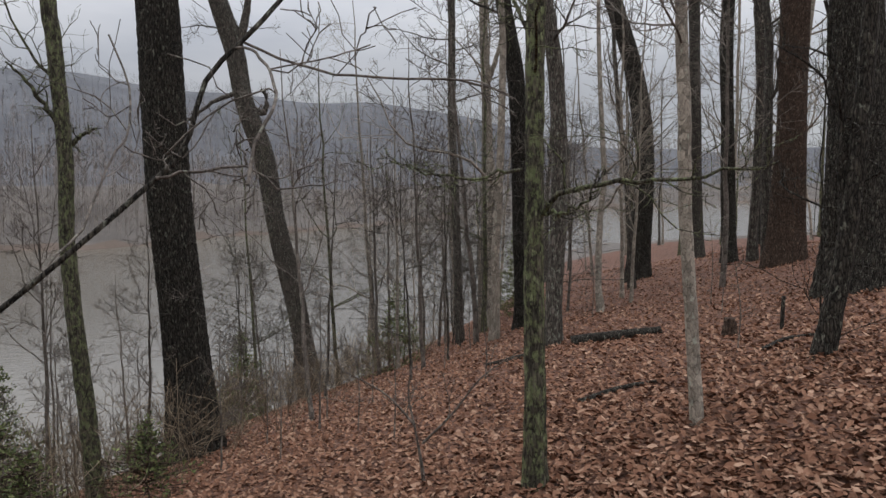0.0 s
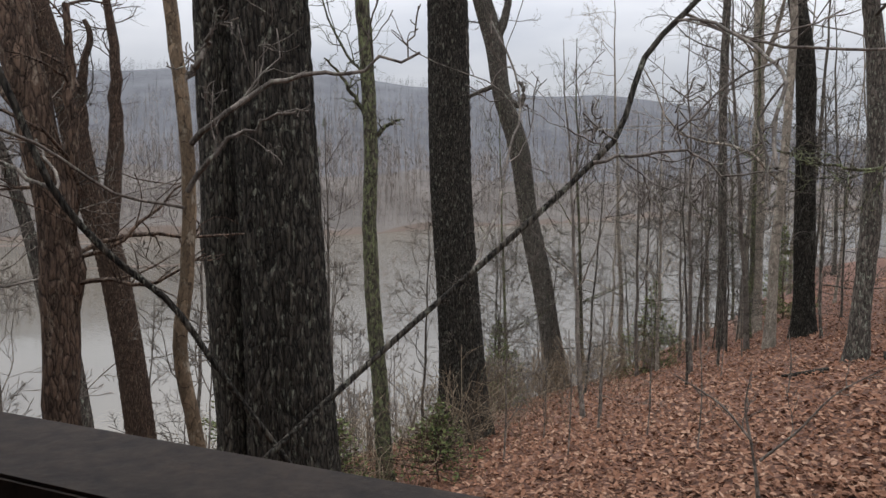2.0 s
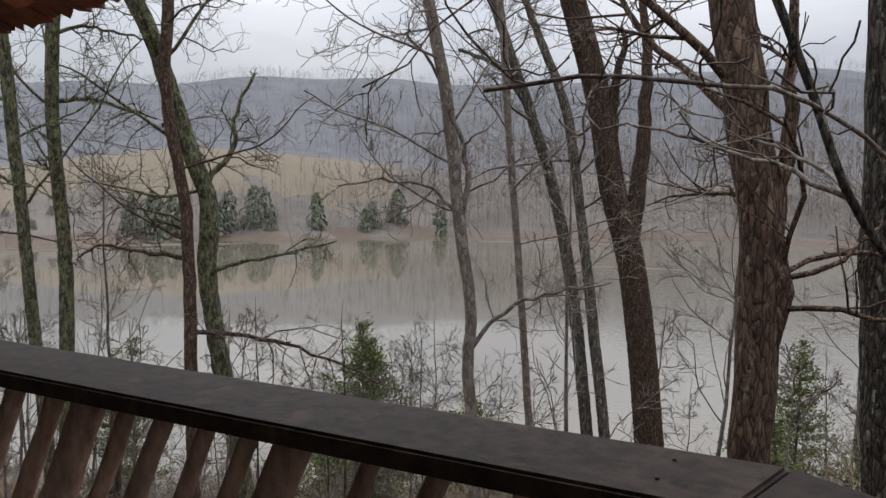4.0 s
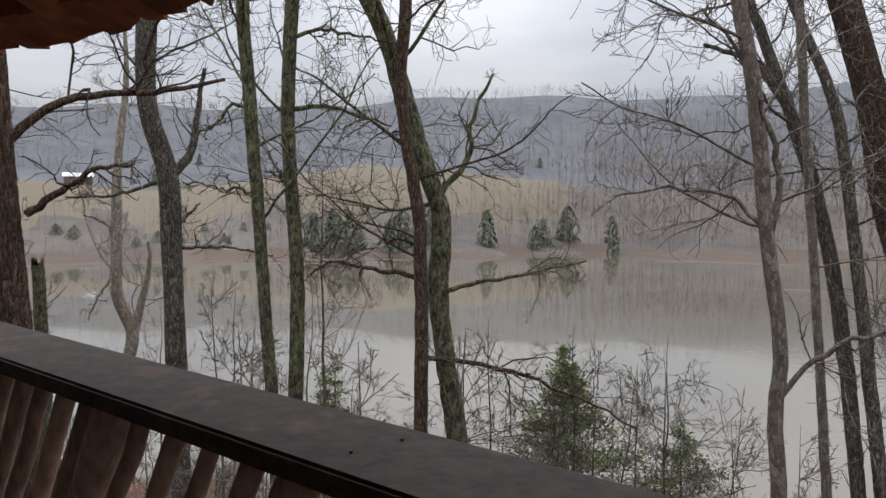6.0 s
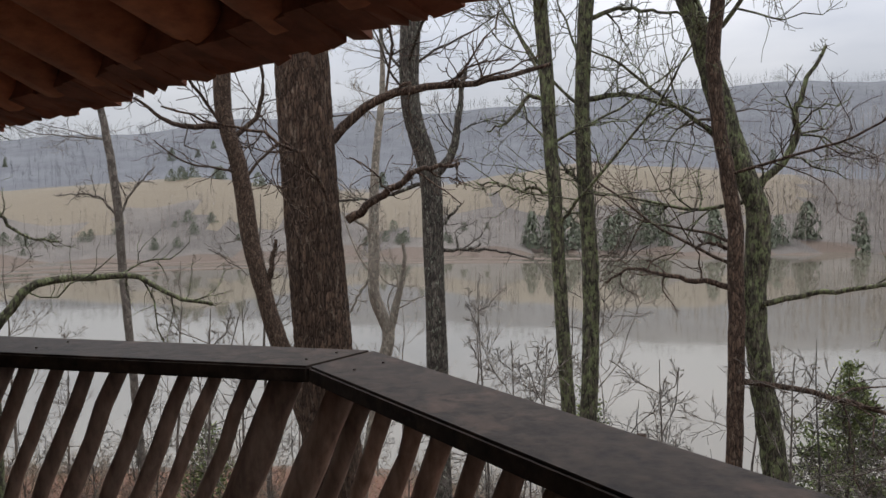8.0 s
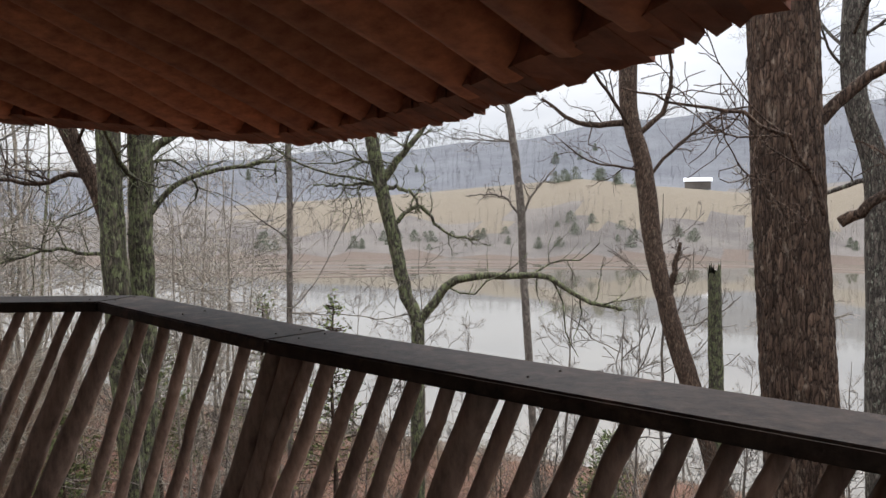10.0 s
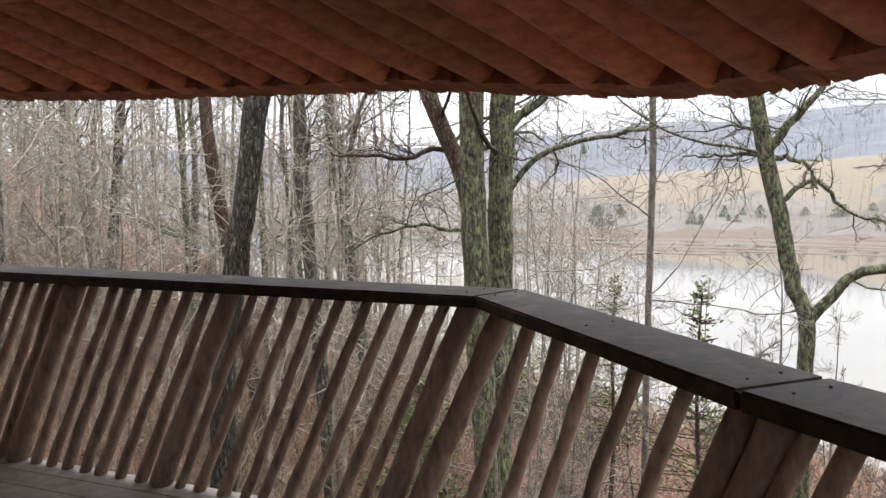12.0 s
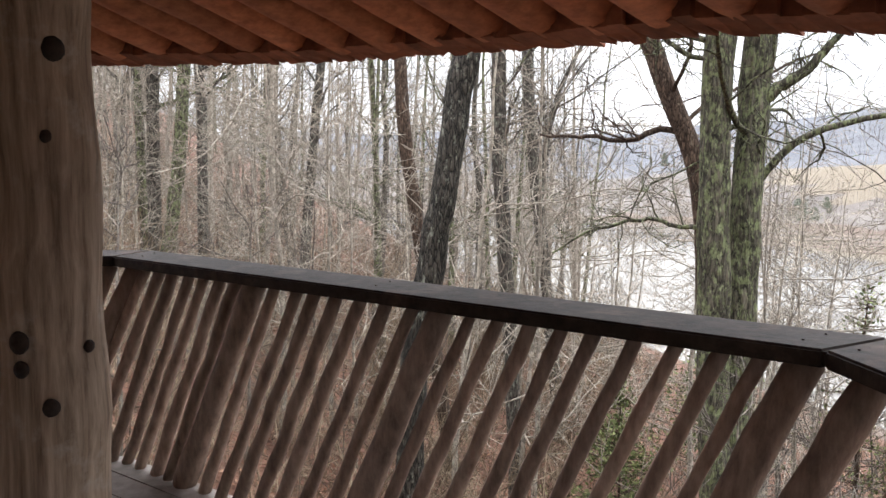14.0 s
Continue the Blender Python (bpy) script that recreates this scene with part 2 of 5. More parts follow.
# ---------------------------------------------------------------- mesh helpers
rng = np.random.default_rng(7)


def mesh_from(name, verts, faces, mats, smooth=True, slots=None):
    me = bpy.data.meshes.new(name)
    me.from_pydata(np.asarray(verts).tolist(), [], faces.tolist() if isinstance(faces, np.ndarray) else faces)
    for m in mats if isinstance(mats, (list, tuple)) else [mats]:
        me.materials.append(m)
    if smooth:
        me.polygons.foreach_set("use_smooth", np.ones(len(me.polygons), bool))
    if slots is not None:
        me.polygons.foreach_set("material_index", np.asarray(slots, np.int32))
    me.update()
    return me


def part_mesh(name, me, parent, label=""):
    ob = new(name, me)
    ob.parent = parent
    if label:
        ob["label"] = label
    return ob


def part(name, bm, mat, parent, label=""):
    me = bpy.data.meshes.new(name)
    bm.to_mesh(me)
    bm.free()
    me.materials.append(mat)
    return part_mesh(name, me, parent, label)


def tubes(P, R, sides, ridge=0.0, ridges=0, seed=0, plates=False):
    """Tapered tubes along many paths at once: P (b, n, 3), R (b, n)."""
    P, R = np.asarray(P, float), np.asarray(R, float)
    b, n, _ = P.shape
    T = np.gradient(P, axis=1)
    T /= np.linalg.norm(T, axis=2, keepdims=True) + 1e-9
    ref = np.where(np.abs(T[:, :1, 2:3]) > 0.8, np.array([1.0, 0, 0]), np.array([0, 0, 1.0]))
    U = np.cross(T, np.broadcast_to(ref, T.shape))
    U /= np.linalg.norm(U, axis=2, keepdims=True) + 1e-9
    W = np.cross(T, U)
    a = np.arange(sides) / sides * 2 * np.pi
    rad = R[:, :, None] * np.ones(sides)
    if ridge and plates:
        s = P[:, :, 2:3]
        wob = 1.1 * np.sin(s * 1.1 + seed) + 0.7 * np.sin(s * 2.9 + a * 3 + seed) + 0.5 * np.sin(s * 8.3 + a * 7) + 0.35 * np.sin(s * 19 + a * 11)
        f = np.sqrt(np.abs(np.sin(a * ridges / 2 + wob)))
        crack = 0.5 + 0.5 * np.sin(s * 31 + 4 * np.sin(a * 13 + s * 3) + a * ridges * 0.5)
        rad = rad * (1 + ridge * (f * (0.75 + 0.25 * crack) - 0.6) + 0.03 * np.sin(a * 2 + s * 0.8 + seed))
    elif ridge:
        s = np.arange(n)[None, :, None] * 0.37
        wob = 1.3 * np.sin(s * 0.9 + seed) + 0.8 * np.sin(s * 2.3 + a * 3 + seed) + 0.6 * np.sin(s * 5.1 + a * 7)
        f = np.abs(np.sin(a * ridges / 2 + wob))
        rad = rad * (1 + ridge * (f - 0.55) + 0.05 * np.sin(a * 2 + s * 0.5 + seed))
    V = P[:, :, None] + rad[..., None] * (np.cos(a)[:, None] * U[:, :, None] + np.sin(a)[:, None] * W[:, :, None])
    i = np.arange(b * n * sides).reshape(b, n, sides)
    j = np.roll(i, -1, 2)
    F = np.stack([i[:, :-1], j[:, :-1], j[:, 1:], i[:, 1:]], -1).reshape(-1, 4)
    return V.reshape(-1, 3), F


def joined(pieces):
    V, F, k = [], [], 0
    for v, f in pieces:
        V.append(v)
        F.append(f + k)
        k += len(v)
    return np.concatenate(V), np.concatenate(F)


def smooth_path(points, n):
    """A smooth curve through a few waypoints."""
    p = np.asarray(points, float)
    if len(p) < 3:
        t = np.linspace(0, 1, n)[:, None]
        return p[0] * (1 - t) + p[-1] * t
    s = np.r_[0, np.cumsum(np.linalg.norm(np.diff(p, axis=0), axis=1))]
    m = np.gradient(p, s, axis=0)
    q = np.linspace(0, s[-1], n)
    k = np.clip(np.searchsorted(s, q) - 1, 0, len(s) - 2)
    h = (s[k + 1] - s[k])[:, None]
    t = ((q - s[k]) / h[:, 0])[:, None]
    return (2 * t**3 - 3 * t**2 + 1) * p[k] + (t**3 - 2 * t**2 + t) * h * m[k] + (3 * t**2 - 2 * t**3) * p[k + 1] + (t**3 - t**2) * h * m[k + 1]


def grow(P, R, kids, ratio, angle, n, r, lo=0.25, lift=0.15, wander=0.25, thin=0.55, longest=None):
    """Side shoots along every path of P."""
    b, m, _ = P.shape
    u = r.uniform(lo, 0.98, (b, kids))
    f = u * (m - 1)
    k = np.minimum(f.astype(int), m - 2)
    w = (f - k)[..., None]
    bi = np.arange(b)[:, None]
    pos = P[bi, k] * (1 - w) + P[bi, k + 1] * w
    rad = R[bi, k] * (1 - w[..., 0]) + R[bi, k + 1] * w[..., 0]
    T = P[bi, k + 1] - P[bi, k]
    T /= np.linalg.norm(T, axis=2, keepdims=True) + 1e-9
    side = np.cross(T, r.normal(size=T.shape))
    side /= np.linalg.norm(side, axis=2, keepdims=True) + 1e-9
    an = np.radians(angle) * r.uniform(0.65, 1.3, (b, kids, 1))
    D = np.cos(an) * T + np.sin(an) * side
    L = np.linalg.norm(np.diff(P, axis=1), axis=2).sum(1)[:, None] * ratio * r.uniform(0.55, 1.25, (b, kids)) * (1.15 - 0.75 * u)
    if longest:
        L = np.minimum(L, longest * r.uniform(0.5, 1, L.shape))
    D, pos, L, rad = D.reshape(-1, 3), pos.reshape(-1, 3), L.ravel(), rad.ravel()
    out, step = [pos], (L / (n - 1))[:, None]
    for _ in range(n - 1):
        D = D + r.normal(0, wander, D.shape) + np.array([0, 0, lift])
        D /= np.linalg.norm(D, axis=1, keepdims=True)
        out.append(out[-1] + D * step)
    P2 = np.stack(out, 1)
    r0 = np.minimum(rad * thin, 0.012 * L + 0.004)
    R2 = r0[:, None] * np.linspace(1, 0.3, n)
    return P2, R2

# ---------------------------------------------------------------- ground, lake and far hills
LAKE = -10.0
HUB = np.array([-4.0, -2.0])


def soft(v, k=2.0):
    return k * np.log1p(np.exp(np.clip(v / k, -30, 30)))


def near_ground(x, y):
    x, y = np.asarray(x, float), np.asarray(y, float)
    xs = np.where(x > 8, 8 + (x - 8) * 0.25, x)
    yy = np.where(y > -6, y, -6 - (1 - np.exp(np.minimum(y + 6, 0) / 6)) * 2)
    z = -0.15 + 0.2 * xs - 0.07 * yy - 0.008 * np.maximum(yy, 0) * np.maximum(-x, 0) - 0.08 * soft(-6 - x)
    z = z - 1.9 * np.exp(-((x + 9.5) ** 2 + (y + 5) ** 2) / 70)
    z = z + np.minimum(0.21 * soft(-(y + 24), 4), 40) / (1 + np.exp(np.clip(-(x + 32) / 7, -30, 30)))
    z = z + 0.05 * np.sin(x * 0.9 + 1.3 * np.sin(y * 0.5)) * np.cos(y * 0.8) + 0.10 * np.sin(x * 0.31 + y * 0.23)
    return z


def bearing(x, y):
    d = np.hypot(x - HUB[0], y - HUB[1])
    return d, np.degrees(np.arctan2(-(x - HUB[0]), y - HUB[1]))


def shore(yaw):
    return np.interp(yaw, [-40, -10, 5, 18, 30, 50, 68, 90, 110, 130, 150, 175], [900, 520, 330, 230, 186, 190, 176, 163, 166, 170, 200, 240])


def fieldness(yaw):
    return np.clip((yaw - 57) / 8, 0, 1) * np.clip((131 - yaw) / 6, 0, 1)


def far_ground(x, y):
    d, yaw = bearing(x, y)
    rs = shore(yaw) + 5 * np.sin(yaw * 0.35) + 3 * np.sin(yaw * 0.9)
    past = d - rs
    ridge = np.interp(yaw, [-40, -5, 2, 8, 14, 20, 36, 70, 90, 115, 130, 150, 180], [3.4, 3.7, 4.5, 5.7, 6.4, 7.0, 8.0, 7.5, 6.6, 4.5, 3.1, 2.4, 1.8])
    ridge = np.tan(np.radians(ridge + 0.25 * np.sin(yaw * 0.21) + 0.15 * np.sin(yaw * 0.63))) * 650
    hill = np.interp(yaw, [0, 55, 66, 76, 90, 104, 120, 140], [10, 16, 20, 24, 13, 19, 13, 6])
    f = np.clip(past / 95, 0, 1)
    base = LAKE - 0.25 + 1.6 * (1 - np.exp(-np.maximum(past, 0) / 5)) + hill * f * f * (3 - 2 * f)
    crest = np.maximum(650, rs + 330)
    g = np.clip((d - rs - 110) / (crest - rs - 110), 0, 1.3)
    g = g * g * (3 - 2 * g) if np.ndim(g) == 0 else np.where(g > 1, 1, g * g * (3 - 2 * g))
    z = base + np.maximum(ridge - base, 0) * g
    return np.where(past > 0, z, -30.0), past, yaw, d


def ground_z(x, y):
    n = np.maximum(near_ground(x, y), -13.0)
    return np.maximum(n, far_ground(x, y)[0])


side = 235
u = np.linspace(-1, 1, side)
gx = -2.0 + np.sinh(7.2 * u) / np.sinh(7.2) * 2600
gy = 3.0 + np.sinh(7.2 * u) / np.sinh(7.2) * 2600
GX, GY = np.meshgrid(gx, gy)
GZ = ground_z(GX, GY)
idx = np.arange(side * side).reshape(side, side)
GF = np.stack([idx[:-1, :-1], idx[:-1, 1:], idx[1:, 1:], idx[1:, :-1]], -1).reshape(-1, 4)
cx, cy = (0.25 * (q[:-1, :-1] + q[1:, 1:] + q[:-1, 1:] + q[1:, :-1]).ravel() for q in (GX, GY))
cz = 0.25 * (GZ[:-1, :-1] + GZ[1:, 1:] + GZ[:-1, 1:] + GZ[1:, :-1]).ravel()
_, past, yaw_c, d_c = far_ground(cx, cy)
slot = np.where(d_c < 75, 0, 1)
# slot 4: ground far past the shore, coloured as if seen through haze
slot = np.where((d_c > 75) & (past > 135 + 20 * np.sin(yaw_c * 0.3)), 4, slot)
slot = np.where((past > 40 + 9 * np.sin(yaw_c * 0.55) + 6 * np.sin(yaw_c * 1.7)) & (past < 135) & (fieldness(yaw_c) > 0.5), 2, slot)
slot = np.where(((cz < -8.9) & (past < 8)) | (cz < -9.7), 3, slot)
ground = new("ground", mesh_from("ground", np.c_[GX.ravel(), GY.ravel(), GZ.ravel()], GF, [LITTER, WOODS_FLOOR, FIELD, MUD, HAZY_RIDGE_FLOOR], True, slot))
tagged(ground, "hillside of brown oak leaf litter with far hay field", "ground", kind="structure")

wx = np.linspace(-1, 1, 41)
WX, WY = np.meshgrid(-60 + 900 * wx, 120 + 900 * wx)
i2 = np.arange(41 * 41).reshape(41, 41)
WF = np.stack([i2[:-1, :-1], i2[:-1, 1:], i2[1:, 1:], i2[1:, :-1]], -1).reshape(-1, 4)
water = new("water", mesh_from("water", np.c_[WX.ravel(), WY.ravel(), np.full(WX.size, LAKE)], WF, WATER))
tagged(water, "still muddy brown lake reflecting the pale sky", "water", kind="structure")

# mud bars along the far shore
def mud_bar(x, y, length, width, turn):
    bm = bmesh.new()
    bmesh.ops.create_uvsphere(bm, u_segments=24, v_segments=8, radius=1.0)
    for v in bm.verts:
        k = 1 + 0.25 * noise.noise(Vector((v.co.x * 2 + x, v.co.y * 2, 0)))
        v.co = Vector((v.co.x * length * k, v.co.y * width * k, v.co.z * 0.25))
    me = bpy.data.meshes.new("mud_bar")
    bm.to_mesh(me)
    bm.free()
    me.materials.append(MUD)
    ob = new("mud_bar", me)
    ob.matrix_world = pose(x, y, LAKE - 0.05, 0, 0, turn)
    tagged(ob, "low bare mud bar showing above the lake water", "mud bar", "mud bars by the far shore")


for a, d, ln, wd in ((112, 150, 14, 1.6), (118, 140, 18, 1.4), (124, 148, 16, 2.2), (108, 156, 12, 1.5), (98, 152, 16, 1.8), (121, 128, 10, 0.9), (84, 150, 17, 2.0), (44, 118, 9, 1.2), (129, 140, 14, 1.6), (104, 144, 22, 1.1), (115, 134, 24, 1.0), (127, 134, 20, 1.2), (110, 160, 26, 2.4), (120, 158, 30, 2.6), (92, 156, 20, 2.2), (78, 160, 18, 1.8), (50, 170, 16, 2.4)):
    mud_bar(HUB[0] - d * math.sin(radians(a)), HUB[1] + d * math.cos(radians(a)), ln, wd, a)


# far bare woods: small real trees, one object a belt
def far_wood(name, spots, heights, r, mat, label, spread=0.28, shoots=26):
    pieces = []
    n = len(spots)
    x, y = spots[:, 0], spots[:, 1]
    z = ground_z(x, y)
    lean = r.normal(0, 0.04, (n, 2))
    t = np.linspace(0, 1, 4)
    P = np.stack([np.stack([x + lean[:, 0] * heights * k, y + lean[:, 1] * heights * k, z - 0.3 + heights * k], -1) for k in t], 1)
    rad = (0.0042 * heights)[:, None] * np.array([1, 0.75, 0.45, 0.12])
    pieces.append(tubes(P, rad, 3))
    # upswept twigs as slim triangles
    k = shoots
    h = r.uniform(0.3, 1.0, (n, k))
    az = r.uniform(0, 2 * np.pi, (n, k))
    ln = heights[:, None] * spread * r.uniform(0.5, 1.2, (n, k)) * (1.25 - h)
    base = np.stack([np.interp(h, [0, 1], [0, 1])] * 3, -1)
    o = P[:, :1] * (1 - base) + P[:, -1:] * base
    d = np.stack([np.cos(az), np.sin(az), r.uniform(0.15, 1.25, (n, k))], -1)
    tip = o + d * ln[..., None]
    w = np.stack([-np.sin(az), np.cos(az), np.zeros_like(az)], -1) * (0.0034 * heights)[:, None, None]
    mid = o + d * ln[..., None] * 0.55 + w * r.normal(0, 6, (n, k, 1))
    V = np.stack([o - w, o + w, mid + w * 0.8, tip, mid - w * 0.8], 2).reshape(-1, 3)
    q = np.arange(n * k)[:, None] * 5
    pieces.append((V, np.concatenate([q + np.array([0, 1, 2, 4]), q + np.array([4, 2, 3, 3])])))
    verts, faces = joined(pieces)
    faces = [f[:3] if f[2] == f[3] else f for f in faces.tolist()]
    ob = new(name, mesh_from(name, verts, faces, mat, False))
    return tagged(ob, label, "woods", kind="stuff")


def polar(yaw, d):
    return np.stack([HUB[0] - d * np.sin(np.radians(yaw)), HUB[1] + d * np.cos(np.radians(yaw))], -1)


r_far = np.random.default_rng(21)
yy = r_far.uniform(-25, 140, 4200)
thin = (yy < 66) | (r_far.uniform(0, 1, 4200) < 0.5)
yy = yy[thin]
dd = shore(yy) + 6 + r_far.uniform(0, 1, len(yy)) ** 1.2 * np.where(yy < 66, 52, 38)
far_wood("shore_woods", polar(yy, dd), r_far.uniform(4, 11, len(yy)) * np.where(yy < 84, 1.0, 0.6), r_far, HAZE_PALED_TWIGS, "belt of bare grey trees along the far lake shore")
yy = r_far.uniform(-25, 60, 4600) + r_far.normal(0, 6, 4600) * (r_far.uniform(0, 1, 4600) > 0.4)
dd = shore(yy) + 30 + r_far.uniform(0, 1, 4600) * 260
far_wood("hill_woods", polar(yy, dd), r_far.uniform(10, 16, 4600), r_far, HAZE_PALED_TWIGS, "bare grey woods climbing the far hillside", shoots=26)
# far ridge trees, with the haze painted into their twig colour
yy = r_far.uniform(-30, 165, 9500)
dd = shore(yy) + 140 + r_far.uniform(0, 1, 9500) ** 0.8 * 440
far_wood("ridge_woods", polar(yy, dd), r_far.uniform(6.5, 10, 9500), r_far, HAZY_RIDGE_TWIGS, "haze-tinted bare woods covering the long far ridge", 0.42, 15)


def far_pines(name, yaw0, yaw1, near, deep, count, size, r, squat=0.33):
    a = r.uniform(yaw0, yaw1, count)
    s = polar(a, shore(a) + near + r.uniform(0, deep, count))
    V, F = [], []
    for x, y in s:
        z, h = float(ground_z(x, y)), size * r.uniform(0.6, 1.2)
        wide = h * squat * r.uniform(0.75, 1.25)
        for k in range(300):
            t = r.uniform(0, 1) ** 1.4
            az, w = r.uniform(0, 6.28), wide * (1 - t) ** 0.5 * r.uniform(0.35, 1.15) + 0.05 * h
            o = np.array([math.cos(az), math.sin(az), 0])
            c = np.array([x, y, z + h * t]) + o * w
            n = np.array([-o[1], o[0], r.uniform(-0.5, 0.5)]) * h * 0.036
            u = (np.array([0, 0, 1.0]) + o * r.uniform(-0.9, 0.3)) * h * r.uniform(0.04, 0.08)
            i = len(V)
            V += [c - n - u * 0.5, c + n * 0.8 - u * 0.7, c + n + u * 0.6, c - n * 0.4 + u]
            F.append((i, i + 1, i + 2, i + 3))
    ob = new(name, mesh_from(name, np.array(V), F, FAR_PINE, False))
    tagged(ob, "scattered dark green cedars beyond the lake", "evergreens", kind="stuff")


far_pines("far_cedars", 56, 80, 6, 16, 20, 7.5, r_far)
far_pines("shore_cedars", 82, 130, 10, 20, 48, 2.4, r_far, 0.6)
far_pines("field_cedars", 99, 106, 76, 10, 11, 3.6, r_far, 0.62)
far_pines("hill_cedars", 20, 140, 160, 150, 14, 5.5, r_far)

# white-roofed barn across the lake
barn = new("barn")
bx, by = polar(np.array(95.5), np.array(300.0))
barn.location = (bx, by, float(ground_z(bx, by)))
barn.rotation_euler = (0, 0, radians(4))
tagged(barn, "small farm barn with a pale metal roof", "barn")
bm = bmesh.new()
bmesh.ops.create_cube(bm, size=1, matrix=Matrix.LocRotScale((0, 0, 1.4), None, (6, 9, 2.8)))
part("wall", bm, WOODS_FLOOR, barn)
for s in (-1, 1):
    bm = bmesh.new()
    bmesh.ops.create_cube(bm, size=1, matrix=Matrix.LocRotScale((s * 1.62, 0, 3.45), Euler((0, s * radians(22), 0)), (3.7, 10, 0.15)))
    part("roof", bm, ROOF_METAL, barn, "pale metal roof slope")

# ---------------------------------------------------------------- porch deck
CORNERS = [np.array(p) for p in ((3.2, 1.08), (-2.94, 1.02), (-6.72, -1.20), (-7.28, -3.06), (-7.82, -4.41), (-6.47, -7.06), (-3.3, -8.5))]
CAP_Z, CAP_W, CAP_T = 0.97, 0.265, 0.048
FOOT_IN, TOP_OUT, SLANT = 0.0, 0.075, 0.37


def outward(a, b):
    d = (b - a) / np.linalg.norm(b - a)
    return d, np.array([d[1], -d[0]]) * (1 if np.dot(np.array([d[1], -d[0]]), a - np.array([-2.2, -3.9])) > 0 else -1)


def offset_corner(k, dist):
    """The rail line's corner, moved outward by dist."""
    p = CORNERS[k]
    if k in (0, len(CORNERS) - 1):
        a, b = (CORNERS[0], CORNERS[1]) if k == 0 else (CORNERS[-2], CORNERS[-1])
        return p + outward(a, b)[1] * dist
    n1, n2 = outward(CORNERS[k - 1], p)[1], outward(p, CORNERS[k + 1])[1]
    m = (n1 + n2) / np.linalg.norm(n1 + n2)
    return p + m * dist / np.dot(m, n1)


def prism(name, outline, z0, z1, mat, parent, bevel=0.006, label=""):
    bm = bmesh.new()
    lo = [bm.verts.new((x, y, z0)) for x, y in outline]
    hi = [bm.verts.new((x, y, z1)) for x, y in outline]
    n = len(outline)
    bm.faces.new(lo[::-1])
    bm.faces.new(hi)
    for i in range(n):
        bm.faces.new((lo[i], lo[(i + 1) % n], hi[(i + 1) % n], hi[i]))
    bmesh.ops.recalc_face_normals(bm, faces=bm.faces)
    if bevel:
        bmesh.ops.bevel(bm, geom=bm.edges[:], offset=bevel, segments=2, affect="EDGES")
    return part(name, bm, mat, parent, label)


def pole(p0, p1, r0, r1, name, mat, parent, sides=10, bend=0.012, rows=9, label="", knobs=0.06):
    p0, p1 = np.array(p0, float), np.array(p1, float)
    t = np.linspace(0, 1, rows)[:, None]
    P = p0 * (1 - t) + p1 * t
    P[1:-1] += rng.normal(0, bend, (rows - 2, 3)) * np.array([1, 1, 0.2])
    R = (r0 * (1 - t) + r1 * t)[:, 0] * (1 + rng.normal(0, knobs, rows))
    v, f = tubes(P[None], R[None], sides)
    faces = f.tolist() + [list(range(sides))[::-1], list(range(len(v) - sides, len(v)))]
    return part_mesh(name, mesh_from(name, v, faces, mat), parent, label)


def pole_row(posts, counts):
    """Places along a rail: stout posts with so many thinner poles in each gap."""
    row = [(posts[0], True)]
    for p0, p1, c in zip(posts, posts[1:], counts):
        row += [(p0 + (p1 - p0) * (i + 1) / (c + 1), False) for i in range(c)] + [(p1, True)]
    return row


POLES = {
    1: pole_row((0.0, 0.91, 1.60, 2.33, 3.05, 4.33), (4, 4, 4, 4, 9)),
    2: pole_row((0.1, 1.10, 1.94), (8, 6)),
    3: pole_row((0.04, 1.37), (5,)),
    4: pole_row((0.03, 1.20, 2.12, 2.95), (9, 7, 7)),
}
floor = new("floor")
tagged(floor, "weathered grey plank floor of the covered porch", "floor", kind="structure")
for k in range(len(CORNERS) - 1):
    for row in range(22):
        w = 0.145
        a0, a1 = 0.045 - row * w, 0.045 - (row + 1) * w + 0.006
        q = [offset_corner(k, a0), offset_corner(k + 1, a0), offset_corner(k + 1, a1), offset_corner(k, a1)]
        if np.dot(q[1] - q[0], CORNERS[k + 1] - CORNERS[k]) < 0 or np.dot(q[2] - q[3], CORNERS[k + 1] - CORNERS[k]) <= 0.05:
            break
        prism("plank", q, -0.038 - 0.001 * (row % 3), -0.001 * (row % 3), FLOOR_WOOD, floor, 0)

